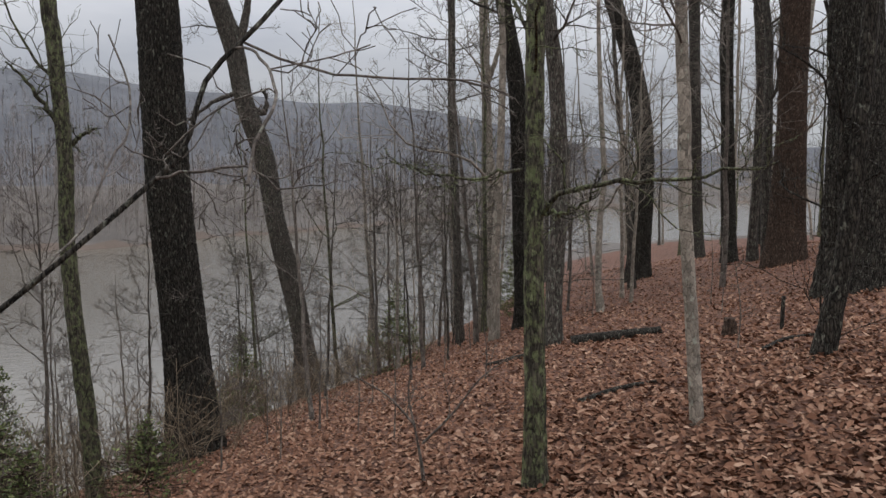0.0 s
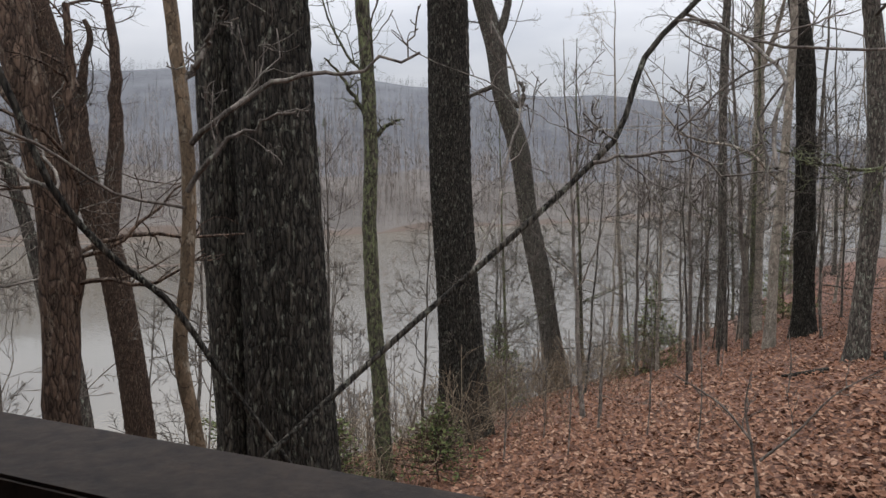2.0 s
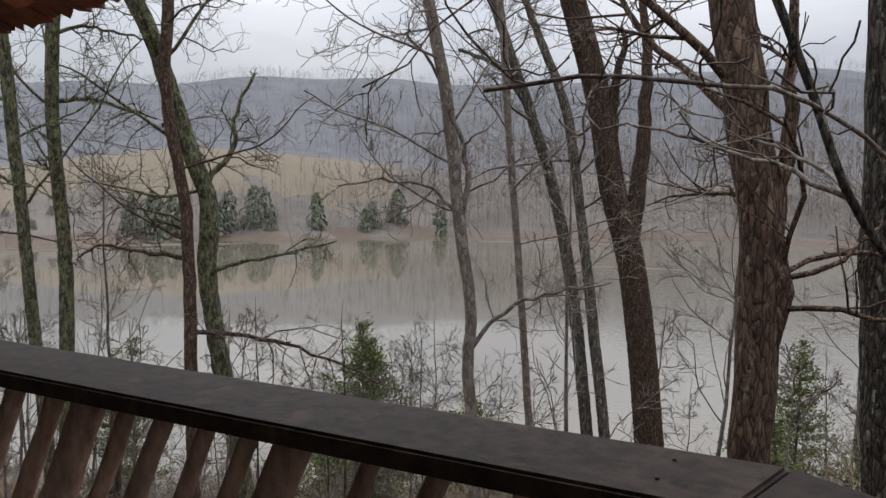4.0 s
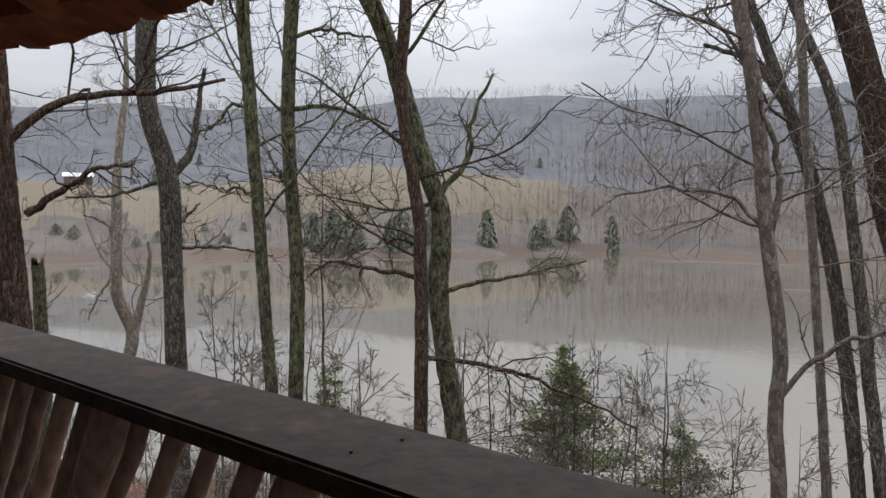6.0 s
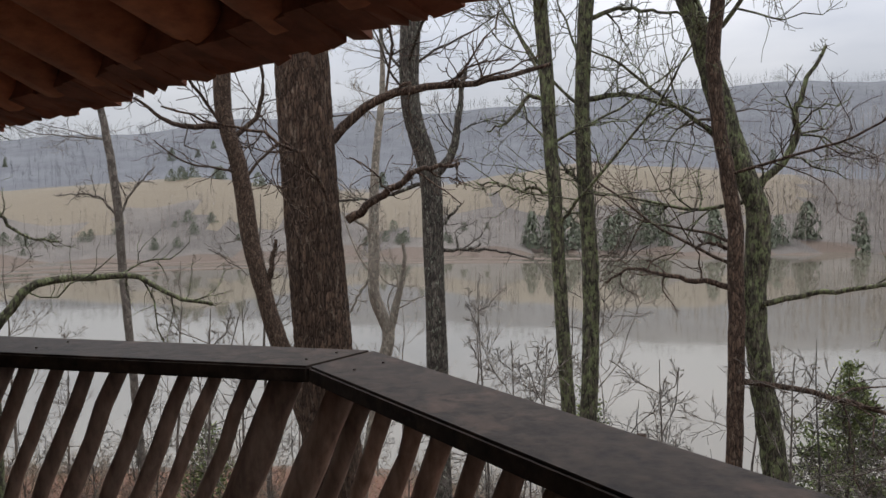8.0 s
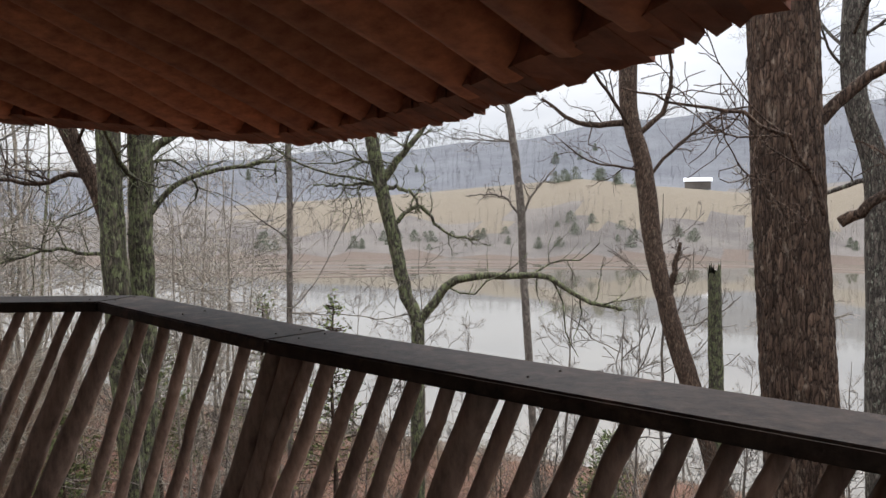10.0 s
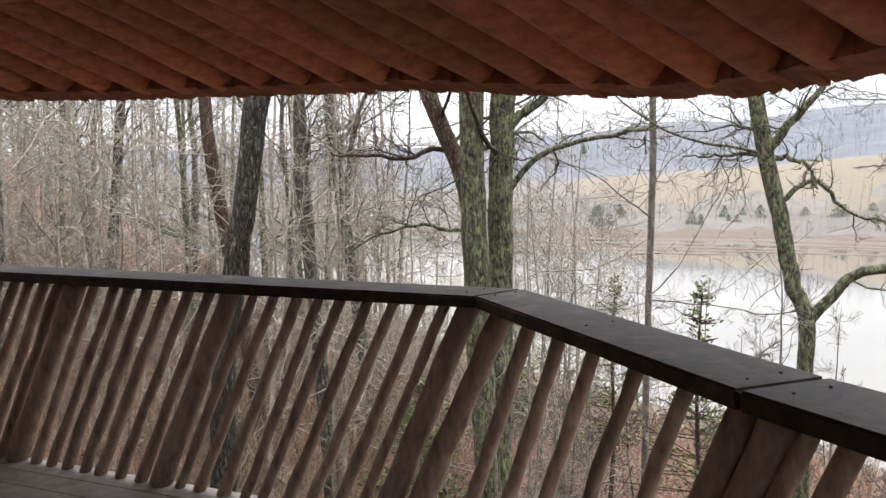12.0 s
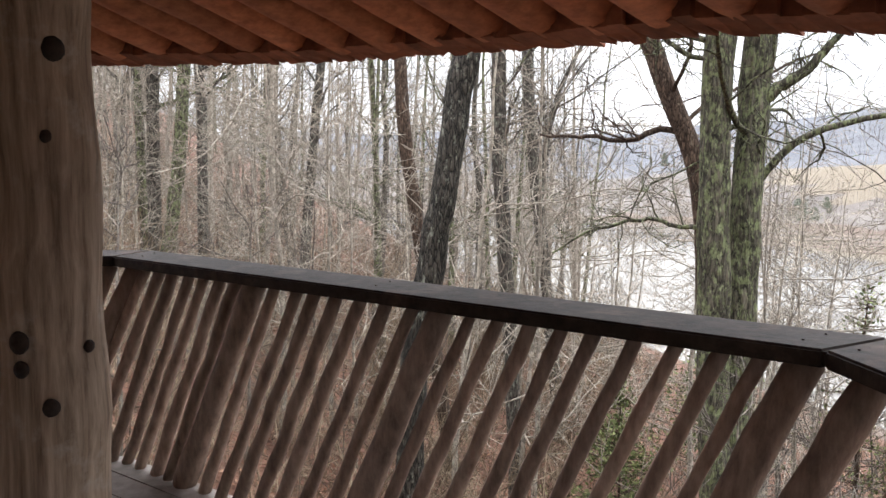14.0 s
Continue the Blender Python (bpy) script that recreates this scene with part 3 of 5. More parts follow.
for k in range(len(CORNERS) - 1):
    a, b = CORNERS[k], CORNERS[k + 1]
    d, n = outward(a, b)
    rail = new("porch_railing")
    tagged(rail, "rustic railing of leaning poles under a wide dark stained cap board", "railing", "porch railings")
    q = [offset_corner(k, 0), offset_corner(k + 1, 0), offset_corner(k + 1, CAP_W), offset_corner(k, CAP_W)]
    gap = d * 0.0025
    q = [q[0] + gap, q[1] - gap, q[2] - gap, q[3] + gap]
    cap = prism("cap", q, CAP_Z - CAP_T, CAP_Z, CAP_WOOD, rail, 0.007, "wide weathered dark cap board")
    for s0 in (0.035, 0.5, 0.965):
        for w0 in (0.3, 0.72):
            f = s0 + rng.normal(0, 0.004)
            pa, pb = q[0] * (1 - f) + q[1] * f, q[3] * (1 - f) + q[2] * f
            pn = pa * (1 - w0) + pb * w0
            bm = bmesh.new()
            bmesh.ops.create_cone(bm, cap_ends=True, segments=10, radius1=0.004, radius2=0.0035, depth=0.004, matrix=Matrix.Translation((pn[0], pn[1], CAP_Z + 0.003)))
            part("nail", bm, KNOT, cap)
    ln = np.linalg.norm(b - a)
    if k in POLES:
        row = POLES[k]
    else:
        count = int(ln / 0.128)
        row = [(ln * i / count, i % 7 == 0 or i == count) for i in range(count + 1)]
    for s, post in row:
        r0 = rng.uniform(0.044, 0.052) if post else rng.uniform(0.0225, 0.029)
        s = min(max(s + rng.normal(0, 0.006), 0.05), ln - 0.05)
        low = s + SLANT + rng.normal(0, 0.01)
        if low < ln:
            foot = a + d * low - n * FOOT_IN
        else:
            c2 = CORNERS[min(k + 2, len(CORNERS) - 1)]
            foot = offset_corner(k + 1, -FOOT_IN)
            if k + 2 < len(CORNERS):
                foot = foot + outward(b, c2)[0] * (low - ln)
        top = a + d * s + n * (TOP_OUT + 0.012)
        pole((*foot, -0.002), (*top, CAP_Z - CAP_T - 0.003), r0 * 1.08, r0 * 0.95, "post" if post else "baluster", POLE_WOOD, rail, 14 if post else 10, 0.002 if post else 0.003)

# deck frame under the edge
rim = new("deck_frame")
tagged(rim, "dark timber frame carrying the porch floor", "deck frame")
for k in range(len(CORNERS) - 1):
    q = [offset_corner(k, 0.04), offset_corner(k + 1, 0.04), offset_corner(k + 1, 0.0), offset_corner(k, 0.0)]
    prism("joist", q, -0.26, -0.042, CAP_WOOD, rim, 0)
    for t in (0.05, 0.5):
        p = offset_corner(k, -0.35) * (1 - t) + offset_corner(k + 1, -0.35) * t
        g = float(ground_z(p[0], p[1]))
        if g < -0.4:
            pole((*p, g - 0.2), (*p, -0.045), 0.11, 0.10, "pier", LOG_WOOD, rim, 14, 0.004, 8)

# ---------------------------------------------------------------- roof
APEX = np.array([-2.2, -3.9])
EAVE_C = np.array([-4.2, -3.6])
E_ANG = np.radians([0, 30, 60, 80, 95, 105, 115, 125, 140, 155, 168, 180, 190, 200, 215, 230, 245, 270, 300, 330, 360])
E_RAD = np.array([7.6, 7.0, 5.4, 4.62, 4.0, 3.82, 3.62, 3.3, 3.2, 3.35, 3.68, 4.02, 4.1, 4.1, 4.3, 4.55, 4.65, 4.7, 6.0, 7.2, 7.6])
E_Z = np.array([2.06, 2.06, 2.06, 2.05, 2.01, 1.975, 1.90, 1.80, 1.75, 1.71, 1.69, 1.70, 1.766, 1.84, 1.88, 1.90, 1.905, 1.91, 1.92, 1.92, 1.92])


def eave(t):
    """Eave point at parameter t (radians round the porch)."""
    t = t % (2 * math.pi)
    rr, zz = np.interp(t, E_ANG, E_RAD), np.interp(t, E_ANG, E_Z)
    return np.array([EAVE_C[0] + rr * math.cos(t), EAVE_C[1] + rr * math.sin(t), zz])


def up_roof(e, inward):
    """A point on the roof's underside, inward metres from the eave point e towards the apex."""
    to = APEX - e[:2]
    ln = np.linalg.norm(to)
    s = min(inward, ln)
    top = 3.15
    return np.array([*(e[:2] + to / ln * s), e[2] + (top - e[2]) * s / ln])


ts, t = [0.0], 0.0
while t < 2 * math.pi:
    t += 0.004
    if np.linalg.norm(eave(t)[:2] - eave(ts[-1])[:2]) > 0.25 and t < 2 * math.pi - 0.03:
        ts.append(t)
LIFT = 0.19
roof = new("porch_roof")
tagged(roof, "round porch roof of red-brown stained poles and boards", "roof")


def slab(name, ea, eb, marks, z0, thick, mat, ragged=0.0):
    """A board of the roof between two eave points, at distances marks up the slope."""
    V, F = [], [(0, 1, 2, 3)]
    for m in marks:
        pa, pb = up_roof(ea, m), up_roof(eb, m)
        if m <= 0:
            o = (ea[:2] - APEX) / np.linalg.norm(ea[:2] - APEX)
            pa[:2] += o * (-m + rng.uniform(0, ragged))
            pb[:2] += o * (-m + rng.uniform(0, ragged))
            pa[2] -= rng.uniform(0, ragged) * 0.35
            pb[2] -= rng.uniform(0, ragged) * 0.35
        V += [pa + [0, 0, z0], pb + [0, 0, z0], pb + [0, 0, z0 + thick], pa + [0, 0, z0 + thick]]
    for m in range(len(marks) - 1):
        q = m * 4
        F += [(q, q + 4, q + 5, q + 1), (q + 1, q + 5, q + 6, q + 2), (q + 2, q + 6, q + 7, q + 3), (q + 3, q + 7, q + 4, q)]
    q = (len(marks) - 1) * 4
    F.append((q + 3, q + 2, q + 1, q))
    part_mesh(name, mesh_from(name, np.array(V), F, mat, False), roof)


for i, t0 in enumerate(ts):
    t1 = ts[i + 1] if i + 1 < len(ts) else 2 * math.pi
    for j in range(2):
        slab("board", eave(t0 + (t1 - t0) * j / 2), eave(t0 + (t1 - t0) * (j + 1) / 2 - 2e-4), [0.0, 0.4, 1.2, 2.2, 3.4, 9.0], LIFT + 0.035 + 0.004 * j, 0.03, RED_BOARD)
    for j in range(4):
        slab("eave_board", eave(t0 + (t1 - t0) * j / 4), eave(t0 + (t1 - t0) * (j + 1) / 4), [-0.005, 0.05, rng.uniform(0.10, 0.13)], rng.uniform(0.0, 0.004), LIFT + 0.026, EAVE_WOOD, 0.05)
    e0 = eave(t0)
    rr = rng.uniform(0.098, 0.108)
    reach = np.linalg.norm(APEX - e0[:2])
    rise = np.array([0, 0, LIFT - 0.095])
    e_in, inner = up_roof(e0, rng.uniform(0.03, 0.06)), up_roof(e0, max(reach - 0.9, 1.0))
    u = np.linspace(0, 1, 16)[:, None]
    P = e_in * (1 - u) + inner * u + rise
    P[1:-1] += rng.normal(0, 0.004, (14, 3))
    R = rr * np.interp(u[:, 0], [0, 1], [1.0, 0.9 / reach * 1.2]) * (1 + rng.normal(0, 0.025, 16))
    v, f = tubes(P[None], R[None], 18, 0.05, 5, i)
    mid = np.repeat(P, 18, axis=0)
    v[:, 2] = mid[:, 2] + (v[:, 2] - mid[:, 2]) * 0.92
    part_mesh("rafter", mesh_from("rafter", v, f.tolist() + [list(range(18))[::-1], list(range(len(v) - 18, len(v)))], RED_WOOD), roof)

# log post and the beam on it
post = new("log_post")
tagged(post, "thick peeled log post with dark knots on the porch floor", "post")
PX, PY = -6.155, -5.045
P = np.array([(PX + 0.006 * math.sin(k), PY + 0.006 * math.cos(1.7 * k), z) for k, z in enumerate(np.linspace(0.0, 1.96, 26))])
R = np.interp(P[:, 2], [0, 0.25, 0.8, 1.96], [0.128, 0.112, 0.104, 0.10])
v, f = tubes(P[None], R[None], 40, 0.05, 9, 3)
part_mesh("shaft", mesh_from("shaft", v, f.tolist() + [list(range(40))[::-1], list(range(len(v) - 40, len(v)))], LOG_WOOD), post)


def knot(az, z, rad):
    r0 = float(np.interp(z, [0, 0.25, 0.8, 1.96], [0.128, 0.112, 0.104, 0.10]))
    bm = bmesh.new()
    bmesh.ops.create_uvsphere(bm, u_segments=14, v_segments=8, radius=1)
    for vv in bm.verts:
        vv.co = Vector((vv.co.x * 0.010, vv.co.y * rad, vv.co.z * rad * 1.15)) * (1 + 0.1 * noise.noise(vv.co * 2))
    bmesh.ops.transform(bm, matrix=Matrix.Translation((PX, PY, z)) @ Euler((0, 0, az)).to_matrix().to_4x4() @ Matrix.Translation((r0 - 0.001, 0, 0)), verts=bm.verts)
    part("knot", bm, KNOT, post, "dark round knot")


for az, z, rad in ((0.95, 1.04, 0.021), (0.97, 0.985, 0.016), (1.5, 0.905, 0.017), (1.6, 1.45, 0.013), (0.6, 1.52, 0.012), (1.78, 1.62, 0.022), (2.3, 1.02, 0.012), (2.35, 0.86, 0.01)):
    knot(az, z, rad)

beam = new("log_beam")
tagged(beam, "red-brown log beam carrying the roof poles", "beam")
pole((-6.86, -3.78, 2.02), (-5.05, -7.4, 2.04), 0.085, 0.08, "log", RED_WOOD, beam, 20, 0.006, 14)

# closed log wall of the cabin behind the porch, unseen, reflecting light onto the rafters
wall = new("wall_cabin")
tagged(wall, "plain unseen round-log cabin wall, pale to bounce light under the roof", "wall", kind="structure")
for k in range(8):
    a0, a1 = math.pi / 4 * k + 0.2, math.pi / 4 * (k + 1) + 0.2
    for row in range(13):
        p0 = (APEX[0] + 2.75 * math.cos(a0), APEX[1] + 2.75 * math.sin(a0), 0.1 + row * 0.2)
        p1 = (APEX[0] + 2.75 * math.cos(a1), APEX[1] + 2.75 * math.sin(a1), 0.1 + row * 0.2)
        if p0[2] < 2.35:
            pole(p0, p1, 0.105, 0.105, "log", BOUNCE_LOG, wall, 10, 0.003, 4)

# ---------------------------------------------------------------- trees
tree_count = 0


def twigs(limbs_P, limbs_R, r, k2, k3, angle=58, lift=0.05, l2=0.55, l3=0.5):
    """Branches and twigs on limbs."""
    out = []
    P2, R2 = grow(limbs_P, limbs_R, k2, l2, angle, 7, r, 0.12, lift, 0.32, 0.5, 2.4)
    R2 = np.clip(R2, 0.0032, 0.011)
    out.append(tubes(P2, R2, 4))
    P3, R3 = grow(P2, R2, k3, l3, 50, 5, r, 0.12, lift, 0.32, 0.6, 0.9)
    out.append(tubes(P3, np.clip(R3, 0.0026, 0.005), 3))
    return out


def hero(label, mat, r0, points, limbs, height=None):
    """A bare tree along measured waypoints, with its own limbs and a crown of twigs."""
    global tree_count
    tree_count += 1
    r = np.random.default_rng(100 + tree_count)
    pts = [np.array(p, float) for p in points]
    base = pts[0]
    g = float(ground_z(base[0], base[1]))
    lead = pts[-1] - pts[-2]
    lead /= np.linalg.norm(lead)
    if base[2] > g + 0.15:
        dirn = pts[1] - pts[0]
        dirn /= np.linalg.norm(dirn)
        foot = base - dirn * (base[2] - g) / max(dirn[2], 0.6)
        foot[2] = float(ground_z(foot[0], foot[1])) - 0.15
        pts.insert(0, foot)
    else:
        pts[0] = np.array([base[0], base[1], g - 0.15])
    broken = "snag" in label
    rise = 0.0 if broken else (height or max(2.5, r0 * 42))
    if not broken:
        for k in range(3):
            lead = lead + r.normal(0, 0.06, 3) + np.array([0, 0, 0.06])
            lead /= np.linalg.norm(lead)
            pts.append(pts[-1] + lead * rise / 3)
    n = max(24, int(len(pts) * 7))
    P = smooth_path(pts, n)
    z = P[:, 2]
    z_top = points[-1][2]
    R = np.interp(z, [z[0], z[0] + 0.9, z_top, z_top + rise + 0.01], [r0 * 1.18, r0 * 1.05, r0 * 0.92, r0 * (0.75 if broken else 0.22)])
    R = R * (1 + 0.4 * np.exp(-(z - z[0]) / (3.0 * r0)) * (r0 > 0.06))
    P[1:-1] += r.normal(0, 0.05 * min(r0, 0.1), (n - 2, 3)) * (r0 < 0.17)
    near = r0 > 0.1
    coarse = r0 > 0.17 and np.hypot(base[0] - HUB[0], base[1] - HUB[1]) < 18 or "close beside a massive" in label
    dense = smooth_path(P, n * (14 if coarse else 3)) if near else P
    Rd = np.interp(np.linspace(0, 1, len(dense)), np.linspace(0, 1, n), R)
    sides = 120 if coarse else 14 if r0 < 0.1 else (40 if r0 < 0.17 else 84)
    origin = Vector(P[0])
    root = new("tree")
    root.location = origin
    tagged(root, label, "tree", "bare trees round the porch")
    shift = np.array(origin)
    v, f = tubes(dense[None], Rd[None], sides, 0.15 if r0 > 0.17 else (0.07 if near else 0.03), 44 if r0 > 0.17 else 17, tree_count, coarse)
    if broken:
        v[-sides:, 2] += r.uniform(-0.22, 0.12, sides)
    faces = f.tolist() + [list(range(len(v) - sides, len(v)))]
    part_mesh("trunk", mesh_from("trunk", v - shift, faces, mat), root)
    pieces, LP, LR = [], [], []
    for lr, way in limbs:
        q = smooth_path(way, 16)
        q[2:-1] += r.normal(0, 0.012, (13, 3))
        taper = lr * np.linspace(1, 0.35, 16)
        LP.append(q)
        LR.append(taper)
        pieces.append(tubes(q[None], taper[None], 9, 0.06, 5, tree_count))
    if not broken:
        # free limbs on the upper stem
        k = int(np.clip(8 + r0 * 26, 8, 14)) if r0 > 0.035 else 4
        FP, FR = grow(P[None], R[None], k, 0.30, 66, 16, r, 0.45, 0.02, 0.10, 0.24, 3.2)
        FR = np.clip(FR, 0.006, 0.010 + 0.12 * r0)
        for q, w in zip(FP, FR):
            LP.append(q)
            LR.append(np.maximum(w, 0.006))
        pieces.append(tubes(FP, np.maximum(FR, 0.006), 6))
    if LP:
        pieces += twigs(np.array(LP), np.array(LR), r, (8 if r0 > 0.13 else 10) if r0 > 0.03 else 4, 8 if r0 > 0.03 else 4)
        v, f = joined([p for p in pieces])
        part_mesh("crown", mesh_from("crown", v - shift, f, mat if r0 > 0.05 else BARK_TWIG), root, "bare twiggy branches")
    return root

hero("large dark oak with a flared base on leaf litter", BARK_OAK, 0.34, [(-6.15, 12.11, -2.62), (-6.25, 12.06, -0.41), (-6.36, 12.0, 1.46), (-6.39, 11.99, 2.82), (-6.42, 11.97, 4.61)], [])
hero("slim mossy tree on the slope below the porch", BARK_MOSS, 0.1, [(-6.17, 9.21, -1.07), (-6.26, 9.15, 0.77), (-6.24, 9.16, 2.12), (-6.28, 9.14, 3.1), (-6.33, 9.11, 3.92)], [(0.04, [(-6.22, 9.18, 2.12), (-6.04, 9.29, 2.3), (-5.92, 9.37, 2.36)]), (0.035, [(-6.28, 9.14, 2.37), (-6.5, 8.99, 2.81), (-6.73, 8.81, 3.14)])])
hero("leaning forked tree with a burl knob over the lake", BARK_GREY, 0.31, [(-8.4, 24.79, -4.32), (-8.77, 24.67, -1.83), (-9.22, 24.5, 0.44), (-9.57, 24.37, 2.84), (-10.06, 24.17, 4.47), (-10.29, 24.07, 6.08), (-10.71, 23.89, 7.65)], [(0.16, [(-10.24, 24.1, 6.17), (-9.93, 24.22, 7.16), (-9.8, 24.28, 8.75)]), (0.13, [(-9.94, 24.22, 4.29), (-9.53, 24.38, 4.11), (-9.4, 24.43, 4.62), (-9.56, 24.37, 4.87)]), (0.09, [(-10.09, 24.16, 4.83), (-10.9, 23.81, 4.46), (-11.69, 23.43, 3.82)])])
hero("slim lichen-spotted tree standing in fallen leaves", BARK_MOSS, 0.072, [(-0.28, 5.59, -0.71), (-0.28, 5.59, 0.03), (-0.28, 5.59, 0.76), (-0.27, 5.59, 1.83), (-0.25, 5.59, 2.79)], [(0.02, [(-0.21, 5.55, 1.32), (-0.12, 5.45, 1.45), (0.16, 5.34, 1.52), (0.64, 5.19, 1.54), (1.18, 4.97, 1.63)]), (0.014, [(-0.2, 5.55, 1.32), (-0.03, 5.35, 1.34), (0.15, 5.14, 1.49)]), (0.012, [(-0.35, 5.54, 1.63), (-0.81, 5.3, 1.58), (-1.18, 5.03, 1.69)])])
hero("grey lichened tree behind a fallen log", BARK_GREY, 0.13, [(-0.22, 13.15, -1.31), (-0.12, 13.15, 0.41), (-0.07, 13.15, 1.82), (-0.11, 13.15, 3.2), (-0.26, 13.15, 4.57)], [])
hero("dark leaning tree on the leafy hillside", BARK_OAK, 0.2, [(-0.95, 19.13, -0.08), (-1.0, 19.13, 1.99), (-1.09, 19.12, 4.3), (-1.37, 19.1, 6.04)], [])
hero("pale spotted slim tree in fallen leaves", BARK_PALE, 0.05, [(0.97, 6.3, -0.54), (0.91, 6.31, 0.49), (0.86, 6.32, 1.41), (0.85, 6.32, 2.06), (0.82, 6.33, 2.91)], [])
hero("straight dark tree on the leafy hillside", BARK_OAK, 0.19, [(5.07, 24.6, -1.16), (4.99, 24.62, 2.86), (4.98, 24.62, 7.03)], [])
hero("dark curving tree on the leafy hillside", BARK_OAK, 0.28, [(2.42, 25.02, -1.02), (2.58, 25.0, 2.94), (2.24, 25.03, 5.21), (1.64, 25.08, 7.31)], [(0.12, [(1.72, 25.08, 6.96), (1.47, 25.1, 8.34), (1.38, 25.1, 9.71)])])
hero("stout brown tree on the leafy hillside", BARK_RED, 0.34, [(5.49, 20.38, -0.42), (5.59, 20.35, 2.58), (5.64, 20.34, 5.98)], [])
hero("dark leaning tree wrapped in pale vines", BARK_OAK, 0.085, [(2.39, 7.95, -0.46), (2.57, 7.89, 0.89), (2.68, 7.86, 2.15), (2.74, 7.83, 3.37)], [(0.012, [(2.3, 7.98, -0.77), (2.38, 7.96, 0.23), (2.37, 7.96, 1.64), (2.42, 7.94, 2.9)]), (0.05, [(2.59, 7.89, 0.95), (2.47, 7.93, 2.42), (2.37, 7.96, 3.21)])])
hero("thick dark trunk at the top of the slope", BARK_OAK, 0.42, [(4.75, 13.6, 0.3), (4.7, 13.6, 2.4), (4.62, 13.6, 4.8)], [(0.012, [(4.3, 13.1, 0.2), (4.28, 13.1, 2.0), (4.36, 13.1, 4.2)]), (0.02, [(4.35, 13.3, 0.1), (4.2, 13.2, 1.6), (4.4, 13.2, 3.4)])])
hero("straight dark tree farther up the hillside", BARK_OAK, 0.28, [(8.79, 35.03, 0.08), (8.64, 35.06, 4.6), (8.53, 35.09, 9.33)], [])
hero("slim tree at the edge of the slope", BARK_GREY, 0.11, [(-2.9, 21.97, -1.77), (-2.94, 21.96, 0.5), (-3.02, 21.95, 3.68), (-3.0, 21.96, 6.8)], [])
hero("pale forked tree at the edge of the slope", BARK_PALE, 0.15, [(-2.21, 25.06, -1.3), (-2.22, 25.06, 1.62), (-2.3, 25.05, 3.96), (-2.38, 25.04, 7.5)], [(0.09, [(-2.29, 25.05, 4.85), (-1.87, 25.08, 6.08), (-1.59, 25.1, 7.47)])])
hero("grey tree farther up the hillside", BARK_GREY, 0.2, [(4.99, 29.71, -0.04), (4.9, 29.72, 4.2), (4.83, 29.74, 8.25)], [])
hero("massive dark furrowed oak beside the railing", BARK_OAK, 0.25, [(-3.85, 4.07, -0.04), (-3.89, 4.05, 1.1), (-3.93, 4.02, 2.53)], [])
hero("dark trunk grown close beside a massive oak", BARK_OAK, 0.13, [(-4.31, 4.08, 0.0), (-4.36, 4.05, 1.22), (-4.38, 4.03, 2.6)], [])
hero("smooth sapling with arching limbs beside the railing", BARK_SAP, 0.03, [(-3.22, 2.53, 0.56), (-3.25, 2.51, 0.77), (-3.22, 2.53, 1.14), (-3.21, 2.54, 1.52), (-3.23, 2.53, 1.88), (-3.25, 2.51, 2.15)], [(0.016, [(-3.23, 2.53, 1.88), (-3.14, 2.59, 2.02), (-3.07, 2.62, 2.16)]), (0.014, [(-3.19, 2.54, 1.64), (-3.1, 2.54, 1.71), (-2.95, 2.62, 1.82), (-2.65, 2.76, 1.91), (-2.34, 2.86, 1.98)]), (0.012, [(-3.17, 2.49, 1.45), (-3.06, 2.5, 1.6), (-2.9, 2.59, 1.71), (-2.74, 2.61, 1.75)])])
hero("dark arching shoot beside a massive oak", BARK_OAK, 0.013, [(-3.06, 2.5, 0.77), (-3.16, 2.38, 1.02), (-3.3, 2.22, 1.22), (-3.39, 2.08, 1.44), (-3.48, 1.99, 1.77), (-3.57, 1.9, 2.09)], [(0.009, [(-3.39, 2.08, 1.45), (-3.6, 2.02, 1.55), (-3.85, 1.89, 1.65), (-4.12, 1.68, 1.7)])])
hero("long dark arching branch reaching over the slope", BARK_OAK, 0.0115, [(-2.57, 2.23, 0.59), (-2.33, 2.55, 0.89), (-2.02, 2.85, 1.23), (-1.74, 3.08, 1.54), (-1.66, 3.16, 1.64), (-1.56, 3.24, 1.97), (-1.36, 3.34, 2.21)], [(0.007, [(-1.72, 3.08, 1.56), (-1.54, 3.19, 1.58), (-1.39, 3.23, 1.61), (-1.24, 3.26, 1.51), (-1.04, 3.33, 1.54)]), (0.0055, [(-1.39, 3.23, 1.61), (-1.43, 3.22, 1.75), (-1.36, 3.23, 1.84)]), (0.006, [(-1.66, 3.16, 1.64), (-1.69, 3.14, 1.67), (-1.71, 3.14, 1.73)])])
hero("dark curved tree close beside the railing", BARK_RED, 0.085, [(-4.06, 2.59, 0.44), (-4.05, 2.6, 0.89), (-4.05, 2.59, 1.34), (-4.1, 2.55, 1.78), (-4.16, 2.51, 2.22)], [(0.045, [(-4.03, 2.61, 0.79), (-3.99, 2.63, 1.12), (-3.99, 2.64, 1.56), (-3.98, 2.64, 1.78), (-3.99, 2.64, 2.28)])])
